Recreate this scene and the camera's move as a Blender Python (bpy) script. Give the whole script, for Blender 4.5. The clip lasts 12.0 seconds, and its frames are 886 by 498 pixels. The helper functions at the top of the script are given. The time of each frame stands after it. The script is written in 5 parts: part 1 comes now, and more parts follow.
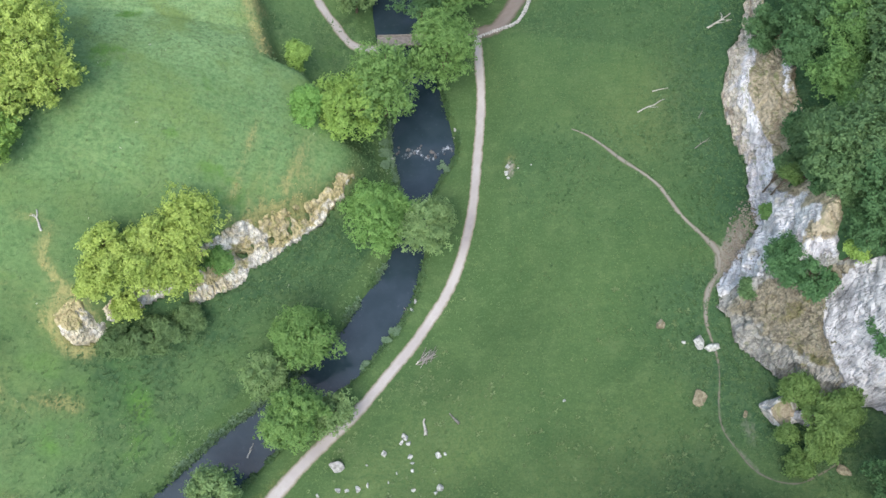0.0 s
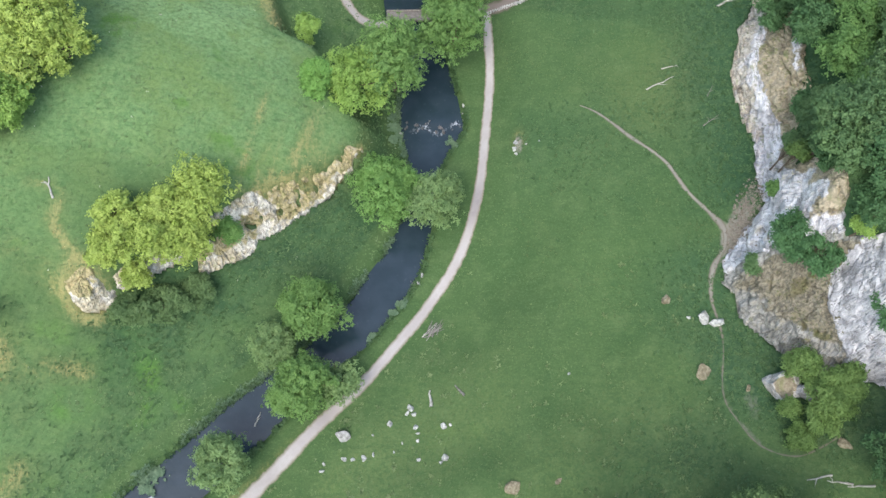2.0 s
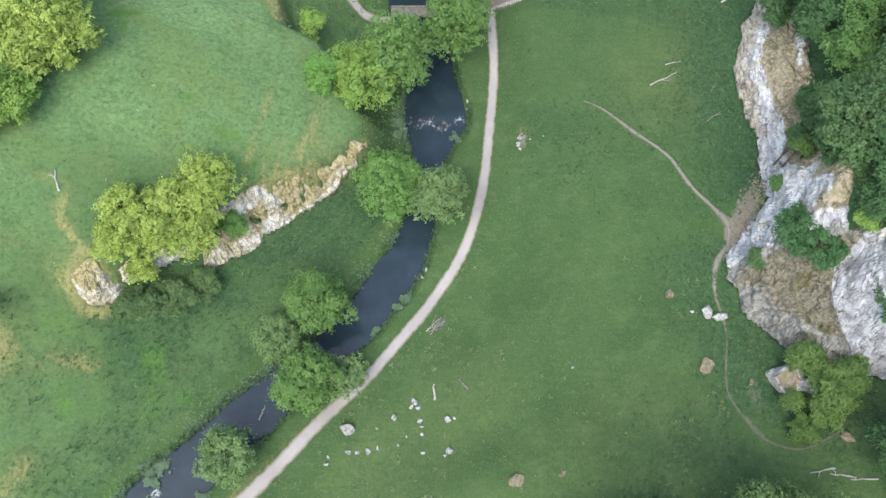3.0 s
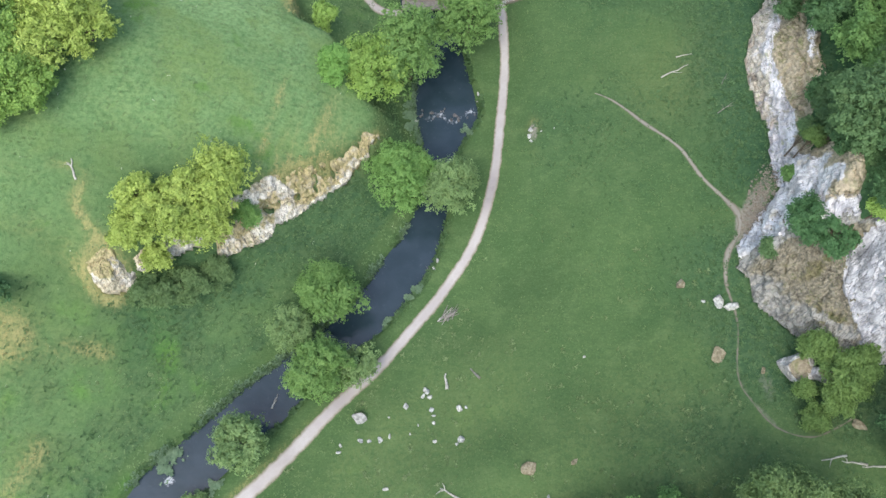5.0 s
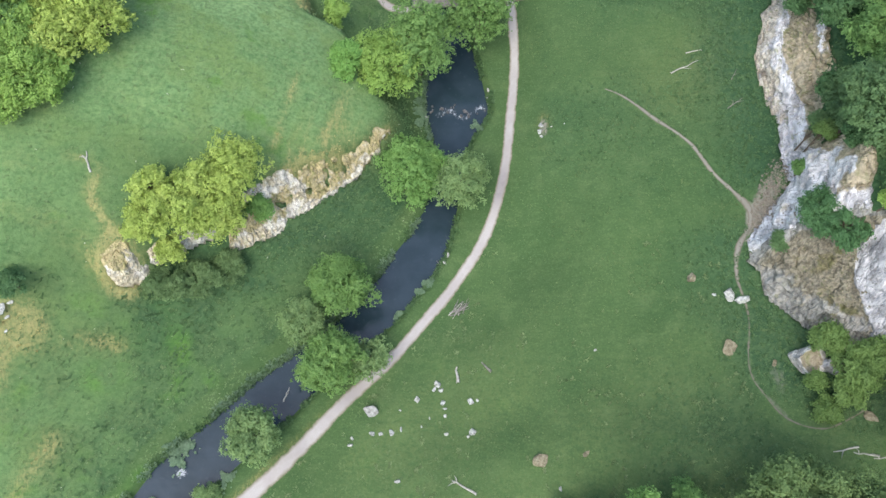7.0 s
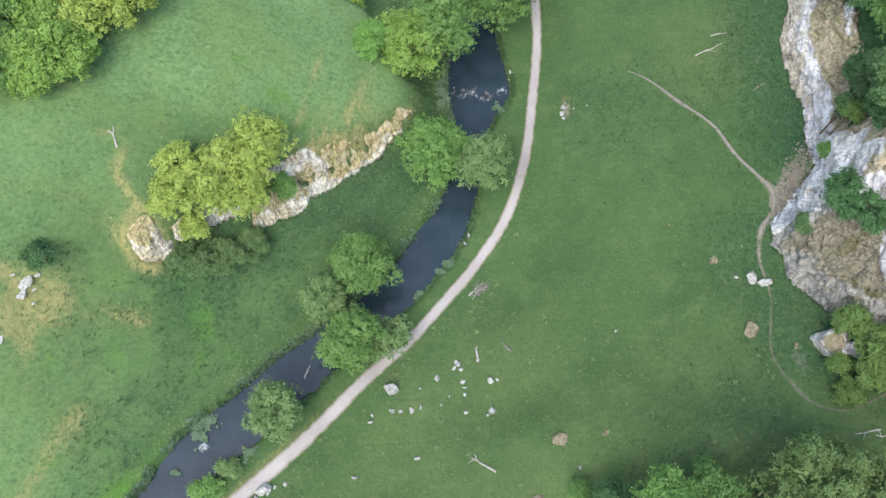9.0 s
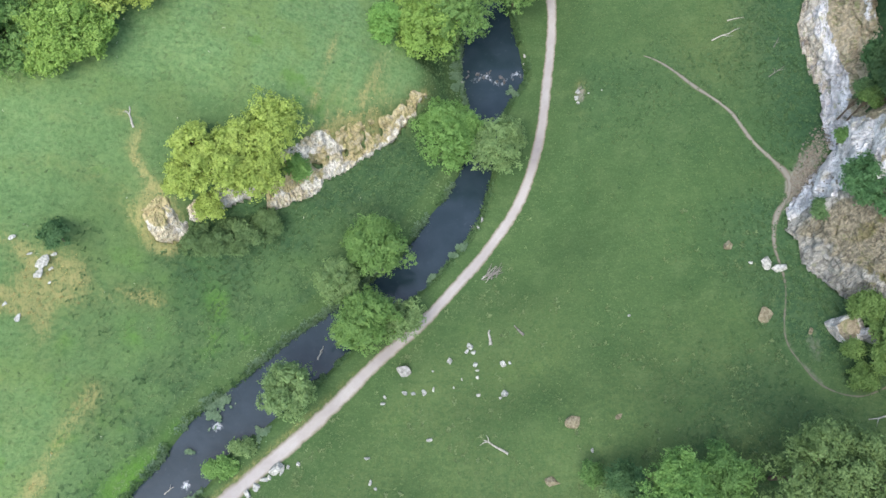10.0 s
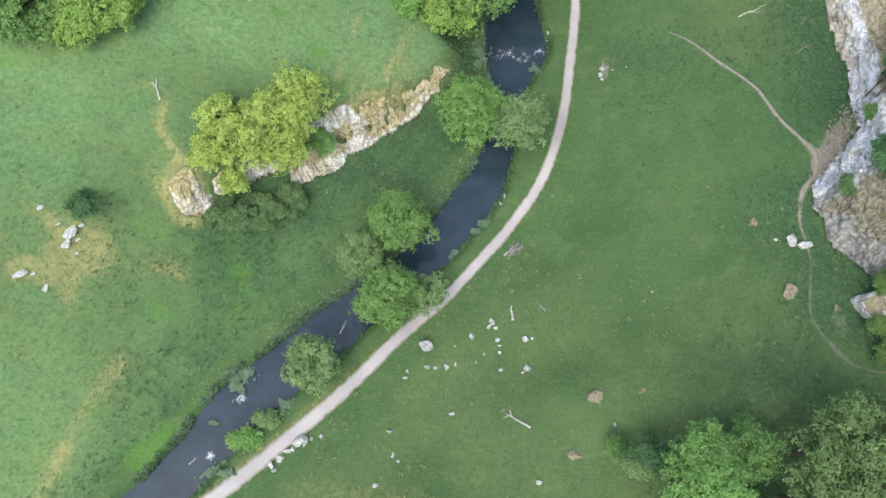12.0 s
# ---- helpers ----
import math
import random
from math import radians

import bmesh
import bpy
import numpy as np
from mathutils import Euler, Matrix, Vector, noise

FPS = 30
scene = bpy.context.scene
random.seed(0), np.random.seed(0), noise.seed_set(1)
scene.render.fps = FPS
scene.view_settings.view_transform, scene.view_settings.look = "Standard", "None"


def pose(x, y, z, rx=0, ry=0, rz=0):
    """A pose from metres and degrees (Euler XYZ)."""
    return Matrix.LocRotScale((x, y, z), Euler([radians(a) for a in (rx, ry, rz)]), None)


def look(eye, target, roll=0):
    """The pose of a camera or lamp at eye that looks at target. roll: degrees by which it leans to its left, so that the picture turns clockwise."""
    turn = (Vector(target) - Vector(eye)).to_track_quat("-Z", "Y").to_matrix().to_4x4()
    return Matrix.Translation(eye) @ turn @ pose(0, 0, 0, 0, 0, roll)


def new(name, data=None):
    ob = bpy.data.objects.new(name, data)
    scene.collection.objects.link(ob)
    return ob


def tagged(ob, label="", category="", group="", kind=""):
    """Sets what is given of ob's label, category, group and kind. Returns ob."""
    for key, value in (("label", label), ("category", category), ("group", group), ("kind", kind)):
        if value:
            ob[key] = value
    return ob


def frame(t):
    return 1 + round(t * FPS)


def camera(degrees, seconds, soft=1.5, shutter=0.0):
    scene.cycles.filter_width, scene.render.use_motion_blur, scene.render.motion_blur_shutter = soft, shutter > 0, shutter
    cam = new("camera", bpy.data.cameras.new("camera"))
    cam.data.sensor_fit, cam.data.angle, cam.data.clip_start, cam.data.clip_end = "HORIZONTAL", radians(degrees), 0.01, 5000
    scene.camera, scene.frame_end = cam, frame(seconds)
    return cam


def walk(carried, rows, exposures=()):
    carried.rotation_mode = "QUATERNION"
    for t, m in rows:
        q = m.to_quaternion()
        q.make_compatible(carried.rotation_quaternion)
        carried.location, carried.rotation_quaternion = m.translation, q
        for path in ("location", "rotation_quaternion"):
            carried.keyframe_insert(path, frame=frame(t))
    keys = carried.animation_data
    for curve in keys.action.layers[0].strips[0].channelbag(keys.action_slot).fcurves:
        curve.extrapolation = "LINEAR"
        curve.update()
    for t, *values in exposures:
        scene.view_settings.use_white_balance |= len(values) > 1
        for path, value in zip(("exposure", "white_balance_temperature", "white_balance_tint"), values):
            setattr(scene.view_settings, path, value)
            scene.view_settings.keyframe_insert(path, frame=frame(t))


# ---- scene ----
cam = camera(62.0, 12.0)
PATH = [
    (0, (-2.355, -0.317, 108.862), (-2.307, 0.398, 106.994), 3.6),
    (0.5, (-2.434, -0.757, 108.881), (-2.385, -0.051, 107.011), 3.9),
    (1, (-2.707, -1.228, 108.892), (-2.649, -0.543, 107.014), 5.0),
    (1.5, (-3.093, -1.679, 108.905), (-3.039, -0.999, 107.025), 4.8),
    (2, (-3.382, -2.18, 108.932), (-3.335, -1.502, 107.051), 4.5),
    (2.5, (-3.669, -2.646, 108.938), (-3.619, -1.97, 107.056), 4.9),
    (3, (-4.119, -3.038, 109.018), (-4.07, -2.361, 107.137), 4.8),
    (5, (-5.453, -4.804, 109.018), (-5.411, -4.123, 107.138), 4.4),
    (5.5, (-5.814, -5.17, 109.029), (-5.779, -4.485, 107.151), 4.0),
    (6, (-6.301, -5.547, 109.019), (-6.263, -4.861, 107.14), 4.2),
    (6.5, (-6.536, -5.919, 109.007), (-6.499, -5.229, 107.131), 4.1),
    (7, (-6.981, -6.374, 108.973), (-6.941, -5.683, 107.097), 4.3),
    (9, (-8.746, -8.041, 108.742), (-8.73, -7.374, 106.857), 3.2),
    (9.5, (-9.297, -8.477, 108.668), (-9.29, -7.822, 106.778), 2.6),
    (10, (-9.828, -8.999, 108.567), (-9.827, -8.359, 106.672), 2.5),
    (10.5, (-10.336, -9.434, 108.45), (-10.336, -8.822, 106.546), 2.5),
    (11, (-10.987, -9.976, 108.318), (-11.0, -9.389, 106.407), 1.3),
    (11.5, (-11.276, -10.477, 108.267), (-11.302, -9.877, 106.359), 0.0),
    (12, (-11.948, -10.908, 108.158), (-11.967, -10.3, 106.252), 1.2),
]
walk(cam, [(t, look(eye, target, roll)) for t, eye, target, roll in PATH])

# ---- daylight: an overcast sky, brightest in the south ----
SUN_UP, SUN_ROUND = 60.0, 202.0
world = bpy.data.worlds.new("sky")
scene.world = world
world.use_nodes = True
wn = world.node_tree.nodes
sky = wn.new("ShaderNodeTexSky")
sky.sky_type = "NISHITA"
sky.sun_disc = False
sky.sun_elevation, sky.sun_rotation = radians(SUN_UP), radians(SUN_ROUND)
sky.air_density, sky.dust_density, sky.ozone_density = 1.2, 4.0, 1.0
world.node_tree.links.new(sky.outputs[0], wn["Background"].inputs["Color"])
wn["Background"].inputs["Strength"].default_value = 0.15
sun = new("sun", bpy.data.lights.new("sun", "SUN"))
sun.data.energy, sun.data.angle, sun.data.color = 0.65, radians(40), (1.0, 0.98, 0.94)
sun.matrix_world = look((0, 0, 200), (-200 * math.cos(radians(SUN_UP)) * math.sin(radians(SUN_ROUND)),
                                      -200 * math.cos(radians(SUN_UP)) * math.cos(radians(SUN_ROUND)), 200 - 200 * math.sin(radians(SUN_UP))))
scene.view_settings.exposure = 1.31

# ---- the lie of the land ----
PATH_LINE = np.array([(14.7, 88.7), (11.4, 84.3), (8.5, 81.6), (6.5, 78.6), (6.9, 66.6), (5.9, 54.9), (4.7, 45.0), (1.9, 35.4), (-2.9, 27.4),
                      (-7.5, 21.5), (-12.7, 15.2), (-18.7, 9.4), (-26.0, 1.3), (-34.1, -6.5), (-42.5, -14.1), (-56.0, -25.0), (-90.0, -50.0)])
# centre of the river and its half width
RIVER = np.array([(-9.0, 130.0, 3.5), (-8.0, 100.0, 3.3), (-7.6, 86.0, 3.4), (-6.5, 78.0, 3.4), (-3.6, 70.0, 3.4), (-3.0, 63.0, 4.6), (-2.7, 58.5, 5.2),
                  (-3.3, 54.0, 4.0), (-3.6, 50.0, 2.4), (-4.2, 44.5, 2.6), (-5.2, 39.2, 2.7), (-7.2, 34.0, 3.4), (-9.8, 30.0, 3.6),
                  (-13.9, 24.0, 3.2), (-18.8, 19.3, 3.2), (-24.9, 13.8, 3.4), (-29.5, 9.5, 3.9), (-35.6, 3.6, 3.9), (-41.5, -2.0, 4.0),
                  (-45.9, -8.7, 3.8), (-51.0, -15.0, 3.6), (-70.0, -32.0, 3.2), (-100.0, -60.0, 3.2)])
RIVER[:, 2] -= 0.45 * (RIVER[:, 1] < 56)
# brow of the spur on the far bank, walked with the hill on the left hand
SPUR = np.array([(-120.0, 16.0), (-70.0, 27.0), (-54.0, 27.6), (-51.8, 24.0), (-48.6, 23.8), (-46.4, 27.0), (-41.0, 30.5), (-34.5, 34.2), (-28.5, 39.2), (-22.0, 43.2), (-16.0, 47.4),
                 (-12.6, 51.0), (-12.3, 54.5), (-14.0, 58.5), (-17.0, 63.0), (-21.2, 67.4), (-26.0, 69.4), (-26.6, 72.5), (-27.7, 76.0), (-29.4, 82.0), (-36.0, 95.0), (-50.0, 140.0)])
# foot of the high crag, walked with the crag on the left hand, and how far in the rock is bare
CRAG = np.array([(60.0, 120.0, 3.0), (51.0, 85.0, 2.2), (47.0, 73.0, 2.0), (45.6, 69.6, 2.0), (43.8, 67.0, 3.0), (42.6, 62.8, 4.9), (41.7, 59.5, 6.0), (41.4, 56.0, 6.2), (41.6, 52.4, 5.6), (43.0, 48.6, 4.0),
                 (42.6, 44.5, 2.7), (41.9, 40.2, 2.3), (41.2, 37.2, 2.7), (40.3, 35.2, 3.6), (39.5, 33.6, 5.0), (38.2, 31.2, 6.9), (36.9, 29.2, 9.0), (36.7, 27.0, 9.8), (37.7, 25.4, 10.6), (37.7, 23.3, 10.8),
                 (38.7, 21.8, 10.8), (39.9, 19.8, 10.8), (40.6, 18.4, 10.8), (41.9, 17.3, 11.0), (43.9, 15.8, 11.0), (46.6, 13.9, 9.5), (52.0, 12.9, 9.0), (60.0, 9.0, 6.0), (90.0, -6.0, 3.0)])
# lower edge of the rock on the spur's brow, and how far it reaches up; the arch of rock round a grassy hollow over it
BAND = np.array([(-36.2, 29.6, 1.0), (-35.1, 30.6, 2.4), (-32.4, 32.1, 3.4), (-28.6, 34.9, 4.0), (-27.2, 36.6, 4.2), (-25.4, 37.3, 4.4), (-23.1, 39.3, 3.9), (-20.3, 41.8, 3.2), (-17.8, 44.6, 2.5), (-15.6, 47.7, 1.7),
                 (-13.8, 50.2, 1.2), (-13.4, 50.9, 0.5)])
ARCH = np.array([(-33.0, 36.6, 0.5), (-30.8, 38.0, 0.7), (-29.8, 39.4, 0.6), (-28.2, 40.4, 0.6), (-26.8, 39.9, 0.8), (-26.4, 38.4, 0.9)])
# foot of the white face that stands over the slab
FACE = np.array([(49.0, 40.0), (46.2, 28.0), (44.8, 24.0), (45.0, 21.0), (45.9, 17.6), (47.3, 14.2), (52.0, 12.0), (62.0, 8.0)])


def smooth(a, b, x):
    u = np.clip((x - a) / (b - a), 0, 1)
    return u * u * (3 - 2 * u)


def to_line(x, y, line):
    """Distance to a polyline (positive on its left hand) and the third column, where there is one, at the nearest place."""
    best = np.full(np.shape(x), 1e9)
    side = np.ones(np.shape(x))
    extra = np.zeros(np.shape(x))
    for a, b in zip(line[:-1], line[1:]):
        d = b[:2] - a[:2]
        u = np.clip(((x - a[0]) * d[0] + (y - a[1]) * d[1]) / (d @ d), 0, 1)
        px, py = x - a[0] - u * d[0], y - a[1] - u * d[1]
        r = np.hypot(px, py)
        near = r < best - 1e-9
        best = np.where(near, r, best)
        side = np.where(near, np.where(d[0] * py - d[1] * px > 0, 1.0, -1.0), side)
        if len(a) > 2:
            extra = np.where(near, a[2] + u * (b[2] - a[2]), extra)
    return best * side, extra


def hash3(i, j, k, seed):
    n = (i * 73856093) ^ (j * 19349663) ^ (k * 83492791) ^ (seed * 2654435761)
    n = (n ^ (n >> 13)) * 1274126177
    return ((n ^ (n >> 16)) & 0xFFFFF) / 0xFFFFF


def value_noise(p, seed=0):
    f = np.floor(p).astype(np.int64)
    u = p - f
    u = u * u * (3 - 2 * u)
    out = 0
    for a in (0, 1):
        for b in (0, 1):
            for c in (0, 1):
                w = (u[:, 0] if a else 1 - u[:, 0]) * (u[:, 1] if b else 1 - u[:, 1]) * (u[:, 2] if c else 1 - u[:, 2])
                out = out + w * hash3(f[:, 0] + a, f[:, 1] + b, f[:, 2] + c, seed)
    return out


def fractal(p, scale, octaves=4, seed=0, gain=0.5):
    out, amp, tot = 0, 1.0, 0.0
    for o in range(octaves):
        out = out + amp * value_noise(p * scale * 2.03 ** o + 17.3 * o, seed + o)
        tot += amp
        amp *= gain
    return out / tot


def flat3(x, y):
    return np.stack([np.ravel(x), np.ravel(y), np.zeros(np.size(x))], -1)


def waves(x, y, size, seed):
    """Smooth uneven ground from a few crossed waves."""
    r = np.random.RandomState(seed)
    out = 0
    for k in range(7):
        a, f, p = r.uniform(0, 6.28), r.uniform(0.6, 1.7) / size * 6.28, r.uniform(0, 6.28)
        out = out + np.sin((x * np.cos(a) + y * np.sin(a)) * f + p + 0.8 * np.sin((x * np.sin(a) - y * np.cos(a)) * f * 0.7 + p))
    return out / 7


def water_level(x, y):
    return 0.1 + 0.008 * (np.clip(y, -30, 90) - 20) + 0.25 * smooth(57.5, 59.5, y)


def ease(v, w=5.0):
    """A ramp from 0 with a rounded start."""
    return 0.5 * (v + np.sqrt(v * v + w * w))


def meadow(x, y):
    """The slope above the path, up to the foot of the crag."""
    d, _ = to_line(x, y, PATH_LINE)
    d = np.clip(d, -8, 70)
    low = 0.9 + 0.085 * ease(d - 2, 2) + 0.54 * (ease(d - 11, 7) - 0.8) - 0.14 * ease(d - 30, 8) - 0.2 * ease(d - 40, 8)
    up = 2.2 + 0.68 * ease(d + 2, 2) - 0.3 * ease(d - 7, 6) - 0.1 * ease(d - 18, 6) - 0.05 * ease(d - 30, 6)
    low = low * (1 - 0.25 * smooth(4, -8, y))
    v, near = y - 0.15 * x, smooth(4, 20, d)
    k = smooth(24, 50, v) * (1 - near) + smooth(3, 41, v) * near
    scree = 3.2 * np.exp(-((x - 41.0) / 2.6) ** 2 - ((y - 37.2) / 4.5) ** 2)
    knoll = 4.0 * np.exp(-((x - 25) / 7) ** 2 - ((y + 2) / 7) ** 2)
    return low * (1 - k) + up * k + knoll + scree


def far_bank(x, y):
    d, w = to_line(x, y, RIVER)
    d = np.clip(-d - w, 0, 60)
    e = np.maximum(d - 3, 0)
    return 0.9 + 0.05 * d + 0.12 * e + 0.0185 * np.minimum(e, 28) ** 2 + 1.0 * np.maximum(e - 28, 0)


def spur_top(x, y):
    x, y = np.clip(x, -75, -8), np.clip(y, 26, 74)
    return -51.5 - 1.046 * x + 1.629 * y - 0.00525 * x * x + 0.00553 * x * y - 0.0131 * y * y


def crag_rise(x, y, e):
    """Height of the crag over its foot, e metres in from the foot."""
    ribs = 0.9 * np.exp(-((e - 1.5) / 0.45) ** 2) + 1.3 * np.exp(-((e - 5.0) / 0.4) ** 2)
    north = 5.4 * smooth(0, 4.2, e) + 0.45 * np.maximum(e - 2, 0) + ribs * smooth(43, 48, y)
    mid = 8.5 * smooth(-0.2, 1.3, e) + (3.6 + 5.0 * smooth(28, 34, y)) * smooth(1.2, 3.4, e) + 0.5 * np.maximum(e - 3, 0)
    face, _ = to_line(x, y, FACE)
    south = 4.0 * smooth(0, 1.5, e) + 0.62 * np.clip(e - 0.5, 0, 12) + 8.0 * smooth(-0.3, 3.2, face)
    a, b = smooth(36, 45, y), smooth(29, 24, y)
    return np.where(e > 0, north * a + mid * (1 - a) * (1 - b) + south * b, 0)


def bare_rock(x, y):
    """Where rock stands out of the turf: the high crag, the outcrop on the spur's brow and its prow."""
    e, w = to_line(x, y, CRAG)
    rag = 2.6 * (fractal(flat3(x, y), 0.42, 4, 21).reshape(np.shape(x)) - 0.5)
    high = smooth(-0.9, 0.1, e + 0.5 * rag) * smooth(0.6, -0.6, e - w + 1.0 * rag) * smooth(84, 78, y) * smooth(60, 54, x)
    s, _ = to_line(x, y, SPUR)
    b, wide = to_line(x, y, BAND)
    chip = fractal(flat3(x, y), 0.8, 3, 25).reshape(np.shape(x))
    band = smooth(0.30, 0.42, chip + 0.2 * smooth(0.5, 0.2, b / np.maximum(wide, 0.1))) * smooth(-0.4, 0.2, b + 0.85 * rag) * smooth(0.3, -0.3, b - wide + 0.9 * rag) * smooth(-36.4, -35.8, x) * smooth(52.2, 51.2, y)
    u, wide = to_line(x, y, ARCH)
    band = np.maximum(band, smooth(0.25, -0.2, np.abs(u) - wide + 0.5 * rag))
    hidden = smooth(-1.0, -0.3, s) * smooth(1.4, 0.6, s + rag) * smooth(-47, -45.5, x) * smooth(-35, -37, x)
    u, v = 0.9 * (x + 48.8) + 0.43 * (y - 25.8), 0.9 * (y - 25.8) - 0.43 * (x + 48.8)
    prow = smooth(2.9, 2.0, ((u ** 6 + (v * 1.12) ** 6) ** (1 / 6)) + 0.8 * rag)
    return high, np.clip(band + hidden + prow, 0, 1)


def land(x, y):
    """Height of the ground."""
    x, y = np.asarray(x, float), np.asarray(y, float)
    dr, w = to_line(x, y, RIVER)
    right = smooth(-2.5, 2.5, dr)
    h = meadow(x, y) * right + far_bank(x, y) * (1 - right)
    s, _ = to_line(x, y, SPUR)
    west = smooth(-53, -60, x)
    wide = (2.0 + 2.0 * smooth(55, 57, y) * smooth(66, 61, y) - 0.4 * smooth(61, 66, y)) * (1 - west) + 10 * west
    k = smooth((np.where(x < -36, -0.8, -2.3) - 2.4 * smooth(45, 50, y) * smooth(68, 62, y) + 1.5 * smooth(67, 70, y)) * (1 - west) - 9 * west, wide, s)
    h = h * (1 - k) + spur_top(x, y) * k
    e, _ = to_line(x, y, CRAG)
    h = h + crag_rise(x, y, e)
    away = smooth(120, 400, np.hypot(x + 5, y - 30))
    h = h + 0.22 * waves(x, y, 9, 3) + 0.5 * waves(x, y, 31, 4) * smooth(6, 25, np.abs(dr))
    h = h * (1 - away) + (45 + 12 * waves(x, y, 260, 5)) * away
    h = h - 1.6 * np.exp(-((x + 29.0) ** 2 + (y - 38.6) ** 2) / 0.9)
    wl = water_level(x, y)
    e = np.abs(dr) - w
    bank = smooth(-0.5, 1.3, e)
    return np.where(e < 1.3, (wl - 0.7) * (1 - bank) + np.maximum(h, wl + 0.25) * bank, np.maximum(h, wl + 0.15))


# ---- materials ----
class Mat:
    """A small node-tree writer for one principled material."""

    def __init__(self, name):
        self.m = bpy.data.materials.new(name)
        self.m.use_nodes = True
        self.t = self.m.node_tree
        self.bsdf = self.t.nodes["Principled BSDF"]
        self.out = self.t.nodes["Material Output"]
        self.pos = self.t.nodes.new("ShaderNodeNewGeometry").outputs["Position"]

    def put(self, sock, value):
        if hasattr(value, "is_output"):
            self.t.links.new(value, sock)
        else:
            sock.default_value = value

    def noise(self, scale, detail=4, rough=0.55, at=None, distort=0.0):
        n = self.t.nodes.new("ShaderNodeTexNoise")
        self.t.links.new(at or self.pos, n.inputs["Vector"])
        n.inputs["Scale"].default_value, n.inputs["Detail"].default_value = scale, detail
        n.inputs["Roughness"].default_value, n.inputs["Distortion"].default_value = rough, distort
        return n.outputs["Fac"]

    def cells(self, scale, feature="F1", at=None):
        n = self.t.nodes.new("ShaderNodeTexVoronoi")
        n.feature = feature
        self.t.links.new(at or self.pos, n.inputs["Vector"])
        n.inputs["Scale"].default_value = scale
        return n.outputs["Distance"]

    def stretch(self, s, turn=(0, 0, 0)):
        n = self.t.nodes.new("ShaderNodeMapping")
        self.t.links.new(self.pos, n.inputs["Vector"])
        n.inputs["Scale"].default_value, n.inputs["Rotation"].default_value = s, turn
        return n.outputs["Vector"]

    def ramp(self, value, a, b, lo=0.0, hi=1.0):
        n = self.t.nodes.new("ShaderNodeMapRange")
        n.interpolation_type = "SMOOTHSTEP"
        self.t.links.new(value, n.inputs["Value"])
        for k, v in zip(("From Min", "From Max", "To Min", "To Max"), (a, b, lo, hi)):
            n.inputs[k].default_value = v
        return n.outputs["Result"]

    def math(self, op, a, b=0.0):
        n = self.t.nodes.new("ShaderNodeMath")
        n.operation = op
        self.put(n.inputs[0], a)
        self.put(n.inputs[1], b)
        return n.outputs[0]

    def mix(self, fac, a, b, how="MIX"):
        n = self.t.nodes.new("ShaderNodeMix")
        n.data_type, n.blend_type = "RGBA", how
        self.put(n.inputs[0], fac)
        self.put(n.inputs[6], (*a, 1) if isinstance(a, tuple) else a)
        self.put(n.inputs[7], (*b, 1) if isinstance(b, tuple) else b)
        return n.outputs[2]

    def attr(self, name, out="Fac"):
        n = self.t.nodes.new("ShaderNodeAttribute")
        n.attribute_name = name
        return n.outputs[out]

    def up(self):
        n = self.t.nodes.new("ShaderNodeNewGeometry")
        s = self.t.nodes.new("ShaderNodeSeparateXYZ")
        self.t.links.new(n.outputs["Normal"], s.inputs[0])
        return s.outputs["Z"]

    def random(self):
        return self.t.nodes.new("ShaderNodeObjectInfo").outputs["Random"]

    def island(self):
        return self.t.nodes.new("ShaderNodeNewGeometry").outputs["Random Per Island"]

    def done(self, color, rough=0.9, bump=None, strength=0.5, distance=0.1, spec=0.2, metal=0.0):
        self.put(self.bsdf.inputs["Base Color"], (*color, 1) if isinstance(color, tuple) else color)
        self.put(self.bsdf.inputs["Roughness"], rough)
        self.bsdf.inputs["Specular IOR Level"].default_value = spec
        self.bsdf.inputs["Metallic"].default_value = metal
        if bump is not None:
            b = self.t.nodes.new("ShaderNodeBump")
            self.t.links.new(bump, b.inputs["Height"])
            b.inputs["Strength"].default_value, b.inputs["Distance"].default_value = strength, distance
            self.t.links.new(b.outputs[0], self.bsdf.inputs["Normal"])
        return self.m


